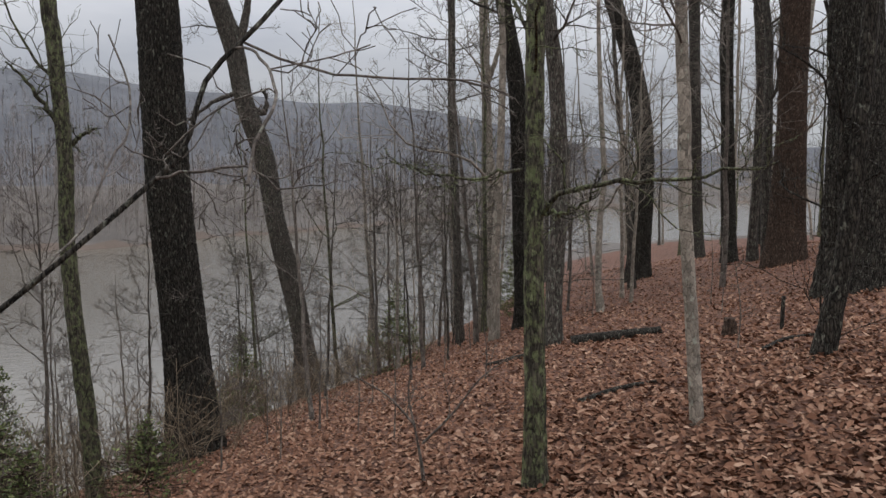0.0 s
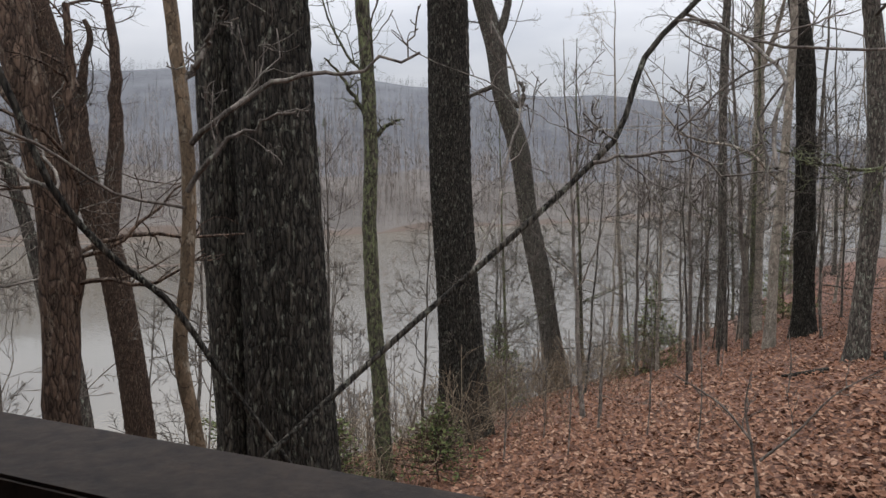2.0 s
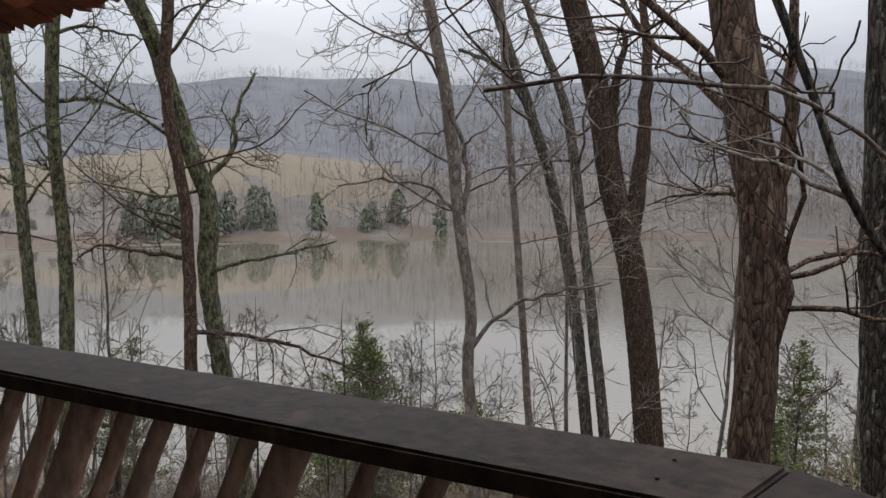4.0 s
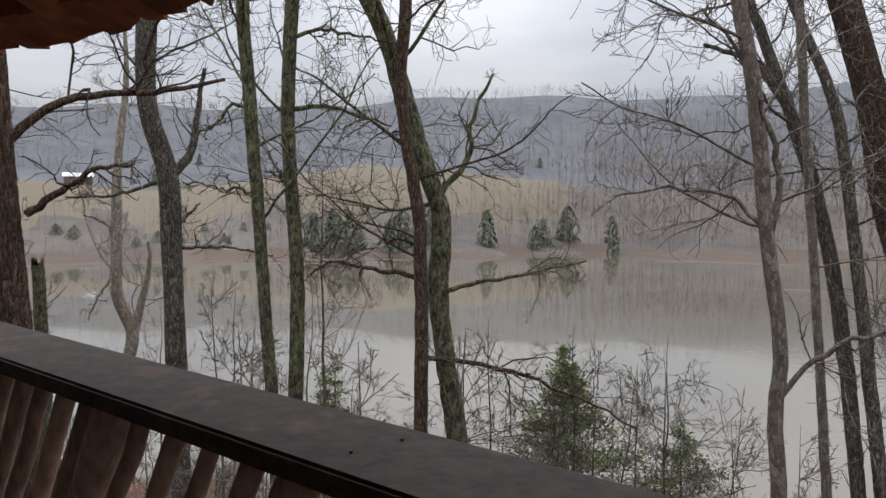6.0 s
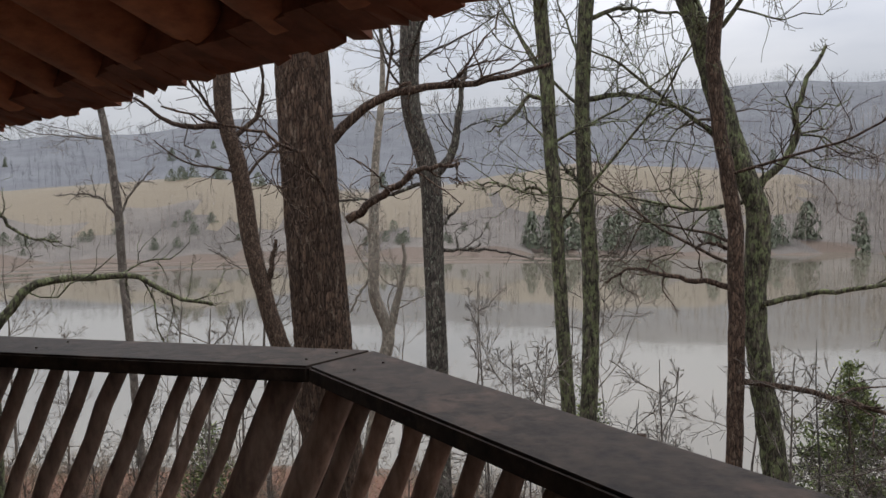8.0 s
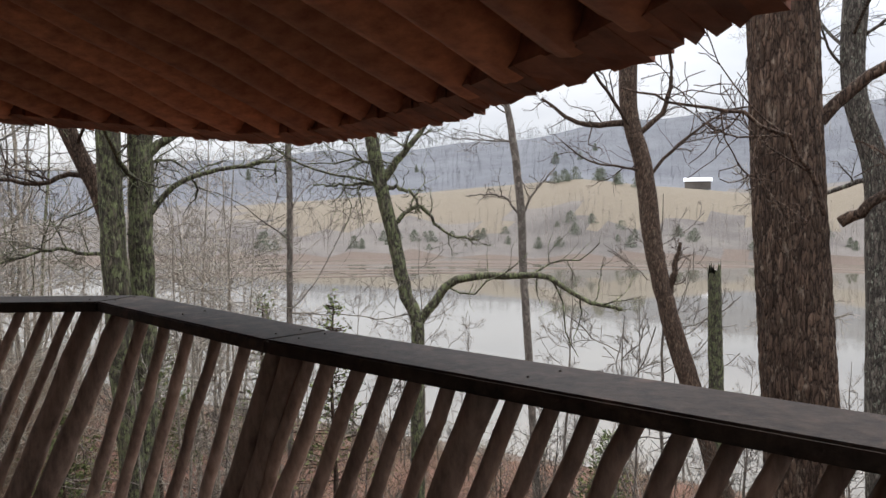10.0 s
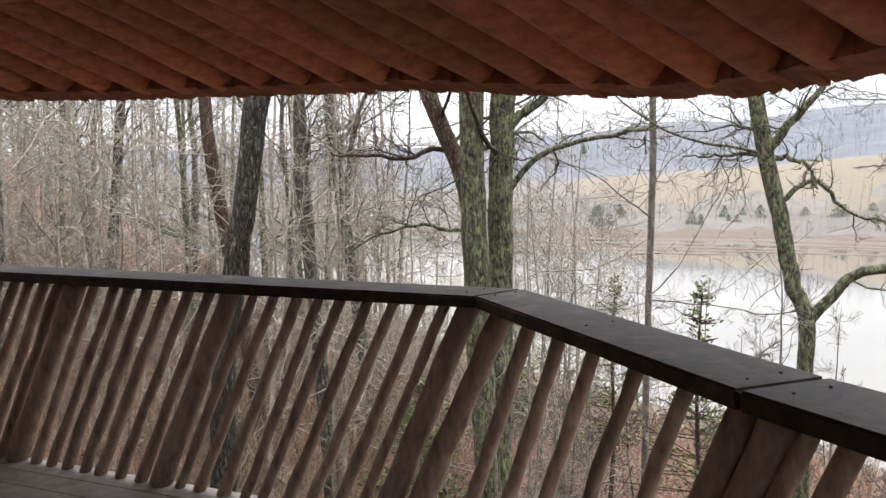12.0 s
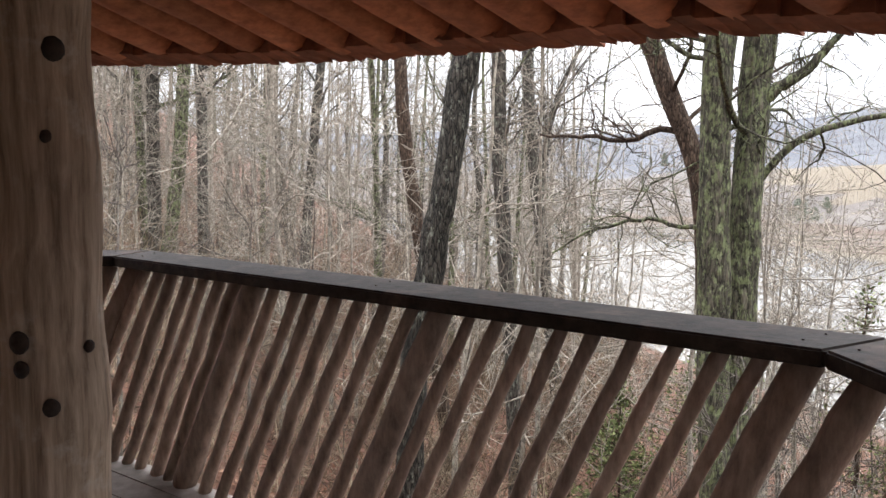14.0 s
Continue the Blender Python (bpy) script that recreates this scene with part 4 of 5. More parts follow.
hero("reddish forked tree on the lake slope", BARK_RED, 0.23, [(-11.67, 10.2, -2.91), (-11.81, 10.07, -1.13), (-11.98, 9.9, 0.37), (-12.21, 9.67, 1.56), (-12.36, 9.51, 2.84), (-12.72, 9.11, 4.8)], [(0.17, [(-11.97, 9.91, 0.67), (-11.85, 10.03, 2.35), (-11.83, 10.05, 3.61), (-11.94, 9.94, 5.05)]), (0.12, [(-12.24, 9.64, 2.35), (-12.18, 9.7, 3.52), (-12.09, 9.79, 4.1), (-12.16, 9.72, 4.29)])])
hero("slim leaning tree on the lake slope", BARK_GREY, 0.1, [(-11.7, 8.75, -2.53), (-11.82, 8.62, -1.0), (-11.97, 8.46, 0.42), (-12.13, 8.26, 1.54), (-12.41, 7.91, 2.93)], [(0.07, [(-12.41, 7.91, 2.89), (-12.69, 7.53, 3.49), (-13.06, 6.99, 3.76)])])
hero("slim tree standing beside another on the slope", BARK_GREY, 0.09, [(-11.51, 8.95, -2.42), (-11.67, 8.78, -0.61), (-11.79, 8.66, 0.71), (-11.89, 8.54, 1.83), (-12.0, 8.42, 2.75)], [])
hero("crooked sapling reaching over the lake slope", BARK_TWIG, 0.06, [(-8.3, 4.13, -0.71), (-8.32, 4.1, -0.2), (-8.31, 4.12, 0.25), (-8.37, 4.02, 1.12), (-8.45, 3.9, 2.36), (-8.54, 3.75, 3.25)], [(0.025, [(-8.31, 4.11, -0.09), (-8.2, 4.28, 0.19), (-8.04, 4.5, 0.39), (-7.76, 4.83, 0.53), (-7.48, 5.14, 0.61)]), (0.03, [(-8.37, 4.02, 1.12), (-8.33, 4.09, 1.67), (-8.42, 3.94, 2.2), (-8.51, 3.8, 2.62), (-8.65, 3.57, 2.93)]), (0.02, [(-8.38, 4.01, 1.23), (-8.53, 3.77, 1.5), (-8.74, 3.39, 1.55), (-8.93, 3.0, 1.49)])])
hero("thin straight sapling on the lake slope", BARK_TWIG, 0.045, [(-9.19, 5.54, -1.2), (-9.27, 5.44, 0.4), (-9.36, 5.31, 2.16), (-9.45, 5.19, 3.75)], [])
hero("leaning mossy tree over the lake", BARK_MOSS, 0.115, [(-11.83, 2.78, -1.24), (-11.88, 2.65, -0.41), (-11.91, 2.56, 0.42), (-11.9, 2.58, 1.3), (-11.97, 2.4, 1.86), (-12.03, 2.21, 2.48), (-12.09, 2.03, 3.15), (-12.14, 1.85, 3.58)], [(0.045, [(-11.92, 2.53, 1.46), (-11.86, 2.69, 1.71), (-11.78, 2.89, 1.96), (-11.79, 2.86, 2.23), (-11.74, 3.0, 2.64), (-11.69, 3.11, 2.88)]), (0.03, [(-11.79, 2.6, 0.43), (-11.46, 2.87, 0.55), (-11.08, 3.22, 0.67), (-10.66, 3.76, 0.84)])])
hero("slim reddish tree beside a leaning tree", BARK_RED, 0.075, [(-11.69, 2.29, -1.03), (-11.69, 2.28, 0.57), (-11.7, 2.24, 1.36), (-11.74, 2.12, 2.08), (-11.76, 2.06, 2.68), (-11.75, 2.1, 3.57)], [(0.03, [(-11.68, 2.3, -0.29), (-11.57, 2.6, -0.31), (-11.46, 2.89, -0.34), (-11.3, 3.22, -0.42), (-11.05, 3.69, -0.61), (-10.61, 4.38, -0.97)]), (0.03, [(-11.7, 2.25, 0.6), (-11.88, 1.67, 0.72), (-11.96, 1.32, 0.78), (-12.0, 1.11, 0.63)]), (0.02, [(-11.7, 2.26, 0.94), (-11.76, 2.07, 1.03), (-11.81, 1.9, 1.0)])])
hero("slim straight tree over the lake", BARK_MOSS, 0.082, [(-12.06, 0.96, -0.64), (-12.06, 0.98, 0.45), (-12.06, 0.95, 1.17), (-12.07, 0.89, 2.07), (-12.06, 0.93, 3.53)], [(0.028, [(-12.06, 0.93, 2.42), (-11.98, 1.33, 2.46), (-11.90, 1.68, 2.35), (-11.82, 1.97, 2.26)]), (0.024, [(-12.06, 0.93, 3.18), (-12.01, 1.21, 3.28), (-11.93, 1.56, 3.23), (-11.80, 2.02, 3.15)]), (0.020, [(-12.06, 0.93, 1.53), (-12.09, 0.78, 1.71), (-12.10, 0.63, 1.76)])])
hero("slim greenish tree over the lake", BARK_MOSS, 0.068, [(-11.51, 0.63, -0.43), (-11.52, 0.55, 0.64), (-11.52, 0.52, 1.19), (-11.53, 0.44, 2.28), (-11.54, 0.37, 3.34)], [(0.023, [(-11.53, 0.44, 2.33), (-11.55, 0.29, 2.38), (-11.57, 0.10, 2.18), (-11.58, -0.11, 2.07)]), (0.020, [(-11.53, 0.50, 1.52), (-11.57, 0.10, 1.57), (-11.58, -0.21, 1.61)])])
hero("grey scaly tree with a burl and a broken limb", BARK_GREY, 0.17, [(-17.34, -0.26, -1.25), (-17.34, -0.31, 0.56), (-17.34, -0.38, 1.96), (-17.34, -0.64, 2.87), (-17.34, -0.66, 4.55)], [(0.09, [(-17.34, -0.3, 1.87), (-17.34, -0.03, 2.16), (-17.33, 0.12, 2.91), (-17.33, 0.24, 3.66)]), (0.04, [(-17.34, -0.39, 1.78), (-17.32, -1.17, 1.53), (-17.26, -1.91, 1.48)]), (0.04, [(-17.34, -0.21, 1.03), (-17.33, 0.06, 1.31), (-17.33, 0.15, 1.41)]), (0.035, [(-17.34, -0.22, 0.65), (-17.3, 0.6, 0.65), (-17.22, 1.35, 0.5)])])
hero("low forked tree near the water", BARK_PALE, 0.13, [(-20.92, -1.19, -1.89), (-20.93, -1.1, -1.39), (-20.91, -1.4, -0.47), (-20.91, -1.39, 0.29)], [(0.1, [(-20.93, -1.1, -1.39), (-20.93, -0.87, -0.48), (-20.94, -0.73, 0.34), (-20.94, -0.78, 0.58)]), (0.05, [(-20.91, -1.39, 0.29), (-20.9, -1.54, 0.93), (-20.87, -2.01, 1.16)]), (0.04, [(-20.91, -1.39, 0.0), (-20.89, -1.77, -0.57), (-20.87, -1.94, -1.03)])])
hero("tall rough-barked tree just outside the railing", BARK_RED, 0.185, [(-9.6, -1.43, 0.6), (-9.59, -1.5, 1.65), (-9.58, -1.54, 2.52)], [(0.035, [(-9.61, -1.35, 1.83), (-9.63, -1.18, 2.02), (-9.65, -0.81, 2.16), (-9.63, -0.28, 2.22), (-9.59, 0.07, 2.32)]), (0.03, [(-9.52, -1.25, 1.32), (-9.44, -1.02, 1.47), (-9.35, -0.84, 1.61), (-9.34, -0.55, 1.67)]), (0.014, [(-9.31, -1.33, 1.36), (-9.2, -1.42, 1.6), (-9.06, -1.63, 1.79), (-8.97, -2.02, 1.89), (-8.91, -2.22, 1.96)])])
hero("leaning reddish tree above the lake shore", BARK_RED, 0.16, [(-18.99, -2.89, -1.83), (-18.95, -3.29, -0.53), (-18.9, -3.6, 0.87), (-18.88, -3.75, 2.07), (-18.84, -4.0, 3.07), (-18.83, -4.02, 3.96)], [(0.08, [(-18.94, -3.35, -0.18), (-18.95, -3.25, 0.17), (-18.97, -3.13, 0.78)]), (0.06, [(-18.83, -4.05, 2.84), (-18.65, -4.87, 2.87), (-18.57, -5.16, 3.05), (-18.49, -5.46, 3.3)]), (0.05, [(-18.85, -3.9, 2.57), (-18.93, -3.42, 3.06), (-18.94, -3.31, 3.84), (-18.91, -3.53, 4.63)])])
hero("broken mossy snag above the lake shore", BARK_MOSS, 0.12, [(-19.03, -2.51, -1.81), (-19.02, -2.58, 0.38)], [])
hero("mossy forked tree with a low arching limb", BARK_MOSS, 0.085, [(-13.72, -5.61, -0.22), (-13.72, -5.61, -0.01), (-13.66, -5.73, 0.34), (-13.6, -5.85, 0.98), (-13.53, -6.0, 1.67), (-13.48, -6.08, 2.15)], [(0.06, [(-13.72, -5.61, -0.05), (-13.8, -5.45, 0.2), (-13.89, -5.24, 0.48), (-14.12, -4.67, 0.55), (-14.29, -4.13, 0.55), (-14.4, -3.73, 0.27), (-14.5, -3.26, 0.17)]), (0.05, [(-13.53, -5.99, 1.7), (-13.64, -5.78, 2.02), (-13.75, -5.56, 2.31), (-13.83, -5.37, 2.78)]), (0.03, [(-13.59, -5.88, 1.18), (-13.74, -5.57, 1.39), (-13.86, -5.32, 1.11), (-14.02, -4.93, 1.0)]), (0.03, [(-13.56, -5.94, 1.64), (-13.68, -5.69, 1.6), (-13.75, -5.56, 1.32)]), (0.025, [(-13.52, -6.01, 1.68), (-13.36, -6.3, 1.67), (-13.11, -6.7, 1.67)])])
hero("thin straight sapling above the lake", BARK_TWIG, 0.04, [(-13.52, -7.35, 0.01), (-13.53, -7.34, 2.12), (-13.51, -7.36, 2.77)], [])
hero("thin crooked tree on the lake slope", BARK_TWIG, 0.085, [(-20.71, -6.37, -1.88), (-20.67, -6.51, 0.42), (-20.66, -6.54, 1.26), (-20.61, -6.71, 2.81)], [(0.03, [(-20.66, -6.54, 1.2), (-20.75, -6.25, 1.73), (-20.87, -5.86, 2.21)]), (0.03, [(-20.66, -6.54, 1.2), (-20.53, -6.94, 1.62), (-20.27, -7.61, 1.62)])])
hero("lichen-green trunk standing in a close pair", BARK_MOSS, 0.122, [(-10.77, -7.38, 0.09), (-10.73, -7.41, 1.0), (-10.73, -7.42, 2.34)], [(0.02, [(-10.68, -7.46, 0.95), (-10.52, -7.62, 1.0), (-10.21, -7.88, 0.99), (-9.81, -8.19, 0.73)])])
hero("mossy trunk with a long pale limb in a close pair", BARK_MOSS, 0.125, [(-11.08, -7.41, 0.42), (-11.09, -7.41, 1.51), (-11.11, -7.39, 2.37)], [(0.035, [(-11.01, -7.49, 1.12), (-11.18, -7.3, 1.41), (-11.34, -7.12, 1.66), (-11.69, -6.67, 1.83), (-11.89, -6.37, 1.87), (-11.9, -6.35, 1.66)]), (0.05, [(-11.14, -7.35, 1.94), (-11.27, -7.2, 2.09), (-11.39, -7.06, 2.26), (-11.53, -6.88, 2.59)])])
hero("dark leaning trunk behind a mossy pair", BARK_RED, 0.09, [(-11.34, -8.01, 0.38), (-11.29, -8.06, 1.18), (-11.19, -8.16, 1.68), (-11.06, -8.28, 2.07), (-10.96, -8.37, 2.43), (-10.82, -8.49, 2.84)], [(0.03, [(-11.19, -8.16, 1.68), (-11.06, -8.28, 1.78), (-10.87, -8.44, 1.67), (-10.57, -8.69, 1.68), (-10.2, -8.95, 1.7)])])
hero("dark leaning tree spotted with pale lichen", BARK_OAK, 0.108, [(-8.73, -8.53, -0.98), (-8.77, -8.51, 0.02), (-8.87, -8.46, 0.71), (-8.98, -8.4, 1.49), (-9.07, -8.36, 2.2)], [])
hero("grey lichened tree in the hollow", BARK_GREY, 0.1, [(-11.66, -11.7, 0.26), (-11.58, -11.76, 1.53), (-11.54, -11.78, 2.7)], [(0.03, [(-11.61, -11.73, 1.3), (-11.74, -11.65, 2.31), (-11.94, -11.52, 2.63)])])
hero("grey forked tree in the hollow", BARK_GREY, 0.11, [(-14.44, -14.77, 0.27), (-14.28, -14.88, 1.79), (-14.19, -14.95, 3.19)], [(0.08, [(-14.42, -14.79, 0.71), (-14.49, -14.74, 1.8), (-14.72, -14.57, 2.98), (-15.02, -14.35, 3.72)])])
hero("brown leaning tree with moss in the hollow", BARK_RED, 0.1, [(-11.14, -13.26, 0.67), (-10.99, -13.33, 1.7), (-10.91, -13.36, 2.75)], [])
hero("green lichened tree at the foot of the hill", BARK_MOSS, 0.13, [(-8.62, -19.03, -0.16), (-8.87, -18.99, 1.82), (-8.95, -18.98, 3.12)], [])
hero("grey tree at the foot of the hill", BARK_GREY, 0.13, [(-8.51, -20.06, -0.25), (-8.51, -20.06, 1.26), (-8.53, -20.06, 2.97)], [])
hero("slim grey tree at the foot of the hill", BARK_GREY, 0.1, [(-9.05, -17.94, -0.07), (-9.06, -17.94, 1.29), (-9.05, -17.94, 2.83)], [])


def tree_kind(seed, height, r0, mat, kids=11, name="tree", angle=58, lift=0.05, ratio=0.33):
    """A bare tree at the origin, to be copied."""
    r = np.random.default_rng(seed)
    n = 16
    P = np.zeros((n, 3))
    P[:, 2] = np.linspace(-0.25, height, n)
    P[:, :2] = np.cumsum(r.normal(0, 0.018 * height / 6, (n, 2)), 0)
    R = r0 * np.linspace(1.1, 0.15, n)
    R[0] *= 1.5
    root = new(name)
    v, f = tubes(P[None], R[None], 9, 0.06, 7, seed)
    part_mesh("trunk", mesh_from("trunk", v, f, mat), root)
    LP, LR = grow(P[None], R[None], kids, ratio, angle, 9, r, 0.2, lift, 0.18, 0.42, 4.0)
    LR = np.maximum(LR, 0.006)
    pieces = [tubes(LP, LR, 5)]
    P2, R2 = grow(LP, LR, 6, 0.5, 50, 4, r, 0.15, 0.05, 0.28, 0.5, 1.8)
    R2 = np.clip(R2, 0.004, 0.012)
    pieces.append(tubes(P2, R2, 3))
    P3, R3 = grow(P2, R2, 5, 0.5, 48, 2, r, 0.15, 0.05, 0.3, 0.6, 0.9)
    pieces.append(tubes(P3, np.maximum(R3, 0.0035), 3))
    v, f = joined(pieces)
    part_mesh("crown", mesh_from("crown", v, f, mat), root, "bare twiggy branches")
    return root


def set_tree(kind, x, y, r, label, group, scale=1.0, category="tree"):
    s = scale * r.uniform(0.8, 1.2)
    ob = copy_thing(kind, pose(x, y, float(ground_z(x, y)), r.normal(0, 2.5), r.normal(0, 2.5), r.uniform(0, 360)))
    ob.scale = (s, s, s * r.uniform(0.92, 1.1))
    tagged(ob, label, category, group)
    return ob


KINDS = [tree_kind(300 + k, h, rr, m) for k, (h, rr, m) in enumerate(((13, 0.08, BARK_PALE), (15, 0.11, BARK_GREY), (11, 0.07, BARK_PALE), (14, 0.09, BARK_PALE), (9, 0.05, BARK_PALE), (12, 0.08, BARK_MOSS)))]
SAPS = [tree_kind(400 + k, h, rr, BARK_PALE if k in (4, 5) else BARK_GREY if k == 6 else BARK_TWIG, 12 if k < 4 else 18, "sapling", 58 if k < 4 else 76, 0.05 if k < 4 else 0.0, 0.33 if k < 4 else 0.44) for k, (h, rr) in enumerate(((3.2, 0.022), (4.4, 0.03), (2.3, 0.016), (5.5, 0.038), (6.0, 0.028), (7.0, 0.034), (5.0, 0.03)))]
r_set = np.random.default_rng(55)


def clear_of_porch(x, y):
    return not (-9.6 < x < 4.5 and -9.5 < y < 2.6)


# woods on the hillside beyond the hollow, and up the ridge by the leafy slope
placed = 0
while placed < 170:
    a, d = r_set.uniform(139, 186), r_set.uniform(17, 85)
    x, y = polar(a, d)
    if float(near_ground(x, y)) > -9:
        set_tree(KINDS[r_set.integers(0, 6)], x, y, r_set, "bare grey tree in the hillside woods", "hillside woods")
        placed += 1
placed = 0
while placed < 52:
    a, d = r_set.uniform(-24, 10), r_set.uniform(20, 80)
    x, y = polar(a, d)
    if float(near_ground(x, y)) > -7 and x > -3:
        set_tree(KINDS[r_set.integers(0, 6)], x, y, r_set, "bare tree on the leafy ridge", "ridge trees")
        placed += 1
# edge of the slope towards the lake
placed = 0
while placed < 15:
    x, y = r_set.uniform(-9, 3), r_set.uniform(17, 45)
    if -8 < float(near_ground(x, y)) < -2.2:
        set_tree(KINDS[r_set.integers(2, 6)], x, y, r_set, "slim bare tree at the edge of the slope", "slope edge trees", 0.8)
        placed += 1
# understorey saplings
placed = 0
while placed < 150:
    a, d = r_set.uniform(8, 165), 7 + 30 * r_set.uniform(0, 1) ** 1.2
    x, y = polar(a, d)
    z = float(near_ground(x, y))
    if z > -9.5 and clear_of_porch(x, y):
        top = {0: 3.2, 1: 4.4, 2: 2.3, 3: 5.5}
        k = int(r_set.integers(0, 4))
        if z + top[k] < 0.6 or a < 30 or a > 140:
            set_tree(SAPS[k], x, y, r_set, "thin bare sapling in the underbrush", "underbrush saplings", 1.0 if a < 140 else 0.8, "sapling")
            placed += 1
# pale thicket at the foot of the far hillside
placed = 0
while placed < 84:
    a, d = r_set.uniform(124, 180), r_set.uniform(10, 34)
    x, y = polar(a, d)
    if -9.5 < float(near_ground(x, y)) and clear_of_porch(x, y):
        set_tree(SAPS[int(r_set.integers(4, 6))], x, y, r_set, "pale twiggy young tree in the hollow", "hollow thicket", 1.0, "sapling")
        placed += 1
# twiggy young trees along the crest of the leafy slope
placed = 0
while placed < 11:
    a, d = r_set.uniform(-24, 6), r_set.uniform(14, 30)
    x, y = polar(a, d)
    if -4 < float(near_ground(x, y)) < 3 and clear_of_porch(x, y):
        set_tree(SAPS[3], x, y, r_set, "slender young tree on the leafy crest", "crest saplings", r_set.uniform(1.0, 1.5), "sapling")
        placed += 1
placed = 0
while placed < 9:
    x, y = r_set.uniform(-9, -1.5), r_set.uniform(8, 22)
    if -5.5 < float(near_ground(x, y)) < -1.2:
        set_tree(SAPS[int(r_set.integers(0, 3))], x, y, r_set, "thin bare sapling in the underbrush", "underbrush saplings", 0.6, "sapling")
        placed += 1
placed = 0
while placed < 20:
    x, y = r_set.uniform(-8, 0), r_set.uniform(13, 30)
    if -5.5 < float(near_ground(x, y)) < -1.4:
        set_tree(SAPS[6], x, y, r_set, "branchy young tree at the edge of the slope", "slope edge saplings", r_set.uniform(0.7, 1.2), "sapling")
        placed += 1
for a0, a1, d0, d1, count, size in ((44, 58, 9.0, 15.0, 9, 0.8), (86, 122, 9.0, 15.0, 11, 0.6), (62, 84, 9.0, 14.0, 5, 0.6)):
    placed = 0
    while placed < count:
        x, y = polar(r_set.uniform(a0, a1), r_set.uniform(d0, d1))
        if clear_of_porch(x, y) and float(near_ground(x, y)) > -6:
            set_tree(SAPS[6], x, y, r_set, "twiggy dark sapling on the slope below the porch", "porch slope saplings", size, "sapling")
            placed += 1
for root in KINDS + SAPS:
    for ob in (*root.children_recursive, root):
        bpy.data.objects.remove(ob)


# ---------------------------------------------------------------- cedars
def cedar(x, y, top, height, width, r, dense=2600, label="young green cedar on the lake slope"):
    root = new("cedar")
    dense = int(dense * 2.6)
    g = float(ground_z(x, y))
    root.location = (x, y, g)
    tagged(root, label, "tree", "young cedars")
    h = top - g
    P = np.array([(0.02 * math.sin(k), 0.02 * math.cos(k), z) for k, z in enumerate(np.linspace(-0.1, h * 0.97, 12))])
    stem = tubes(P[None], (0.012 * h * np.linspace(1, 0.15, 12))[None], 8)
    # boughs, then flat sprays along them
    nb = 130
    t = np.clip(np.round(r.uniform(0.0, 1, nb) * 11) / 11 + r.normal(0, 0.018, nb), 0, 0.99)
    zb = h - height * (1 - t)
    az = r.uniform(0, 2 * np.pi, nb)
    ln = width * 0.5 * (1 - t) ** 1.1 * r.uniform(0.5, 1.15, nb) + 0.06
    d = np.stack([np.cos(az), np.sin(az), r.uniform(-0.05, 0.4, nb)], -1)
    start = np.stack([np.zeros(nb), np.zeros(nb), zb], -1)
    q = np.linspace(0, 1, 5)
    BP = start[:, None] + d[:, None] * (ln[:, None] * q)[..., None]
    v, f = joined([stem, tubes(BP, np.full((nb, 5), 0.007), 3)])
    part_mesh("trunk", mesh_from("trunk", v, f, BARK_RED), root, "slim trunk with many short boughs")
    i = r.choice(nb, dense, p=(ln + 0.1) / (ln + 0.1).sum())
    s = r.uniform(0.15, 1.05, dense)
    c = start[i] + d[i] * (ln[i] * s)[:, None] + r.normal(0, 0.028, (dense, 3)) * (1 + width * 0.35)
    out = d[i] * 0.6 + r.normal(0, 0.55, (dense, 3)) + np.array([0, 0, 0.35])
    out /= np.linalg.norm(out, axis=1, keepdims=True)
    sz = r.uniform(0.03, 0.075, dense)[:, None] * (0.7 + width * 0.12)
    w = np.cross(out, r.normal(size=(dense, 3)))
    w /= np.linalg.norm(w, axis=1, keepdims=True)
    V = np.stack([c, c + out * sz * 0.5 + w * sz * 0.28, c + out * sz * 1.2, c + out * sz * 0.5 - w * sz * 0.28], 1).reshape(-1, 3)
    F = np.arange(dense * 4).reshape(-1, 4)
    part_mesh("foliage", mesh_from("foliage", V, F, EVERGREEN, False), root, "flat green scale-leaf sprays")


r_c = np.random.default_rng(91)
cedar(-20.6, 8.9, -2.15, 5.2, 6.2, r_c, 9500)
cedar(-19.2, 11.4, -3.9, 3.0, 4.2, r_c, 4200)
cedar(-18.6, 7.2, -4.3, 2.2, 2.4, r_c, 2000)
cedar(-20.4, 3.1, -1.95, 3.4, 1.8, r_c, 1500)
cedar(-17.4, 2.3, -1.6, 2.6, 1.6, r_c, 1600)
cedar(-13.2, -6.5, 0.35, 2.3, 1.3, r_c, 420)
cedar(-14.6, -8.6, 0.1, 2.6, 1.4, r_c, 420)
cedar(-16.5, -3.8, -2.0, 2.4, 2.2, r_c, 1800)
cedar(-13.0, -2.6, -2.2, 2.0, 2.0, r_c, 900)
cedar(-12.5, 5.2, -2.9, 1.8, 2.0, r_c, 900)
cedar(-10.4, 12.6, -1.2, 2.4, 2.2, r_c, 2200, "dark green cedar bush among the slope trees")
cedar(-8.6, 9.2, -1.5, 1.6, 2.0, r_c, 1800, "dark green cedar bush among the slope trees")
cedar(-5.6, 7.3, -1.15, 1.0, 1.3, r_c, 420, "dark green cedar bush among the slope trees")
cedar(-6.9, 8.6, -1.35, 1.3, 1.5, r_c, 420, "dark green cedar bush among the slope trees")
cedar(-5.0, 8.6, -1.2, 0.9, 1.3, r_c, 420, "dark green cedar bush among the slope trees")
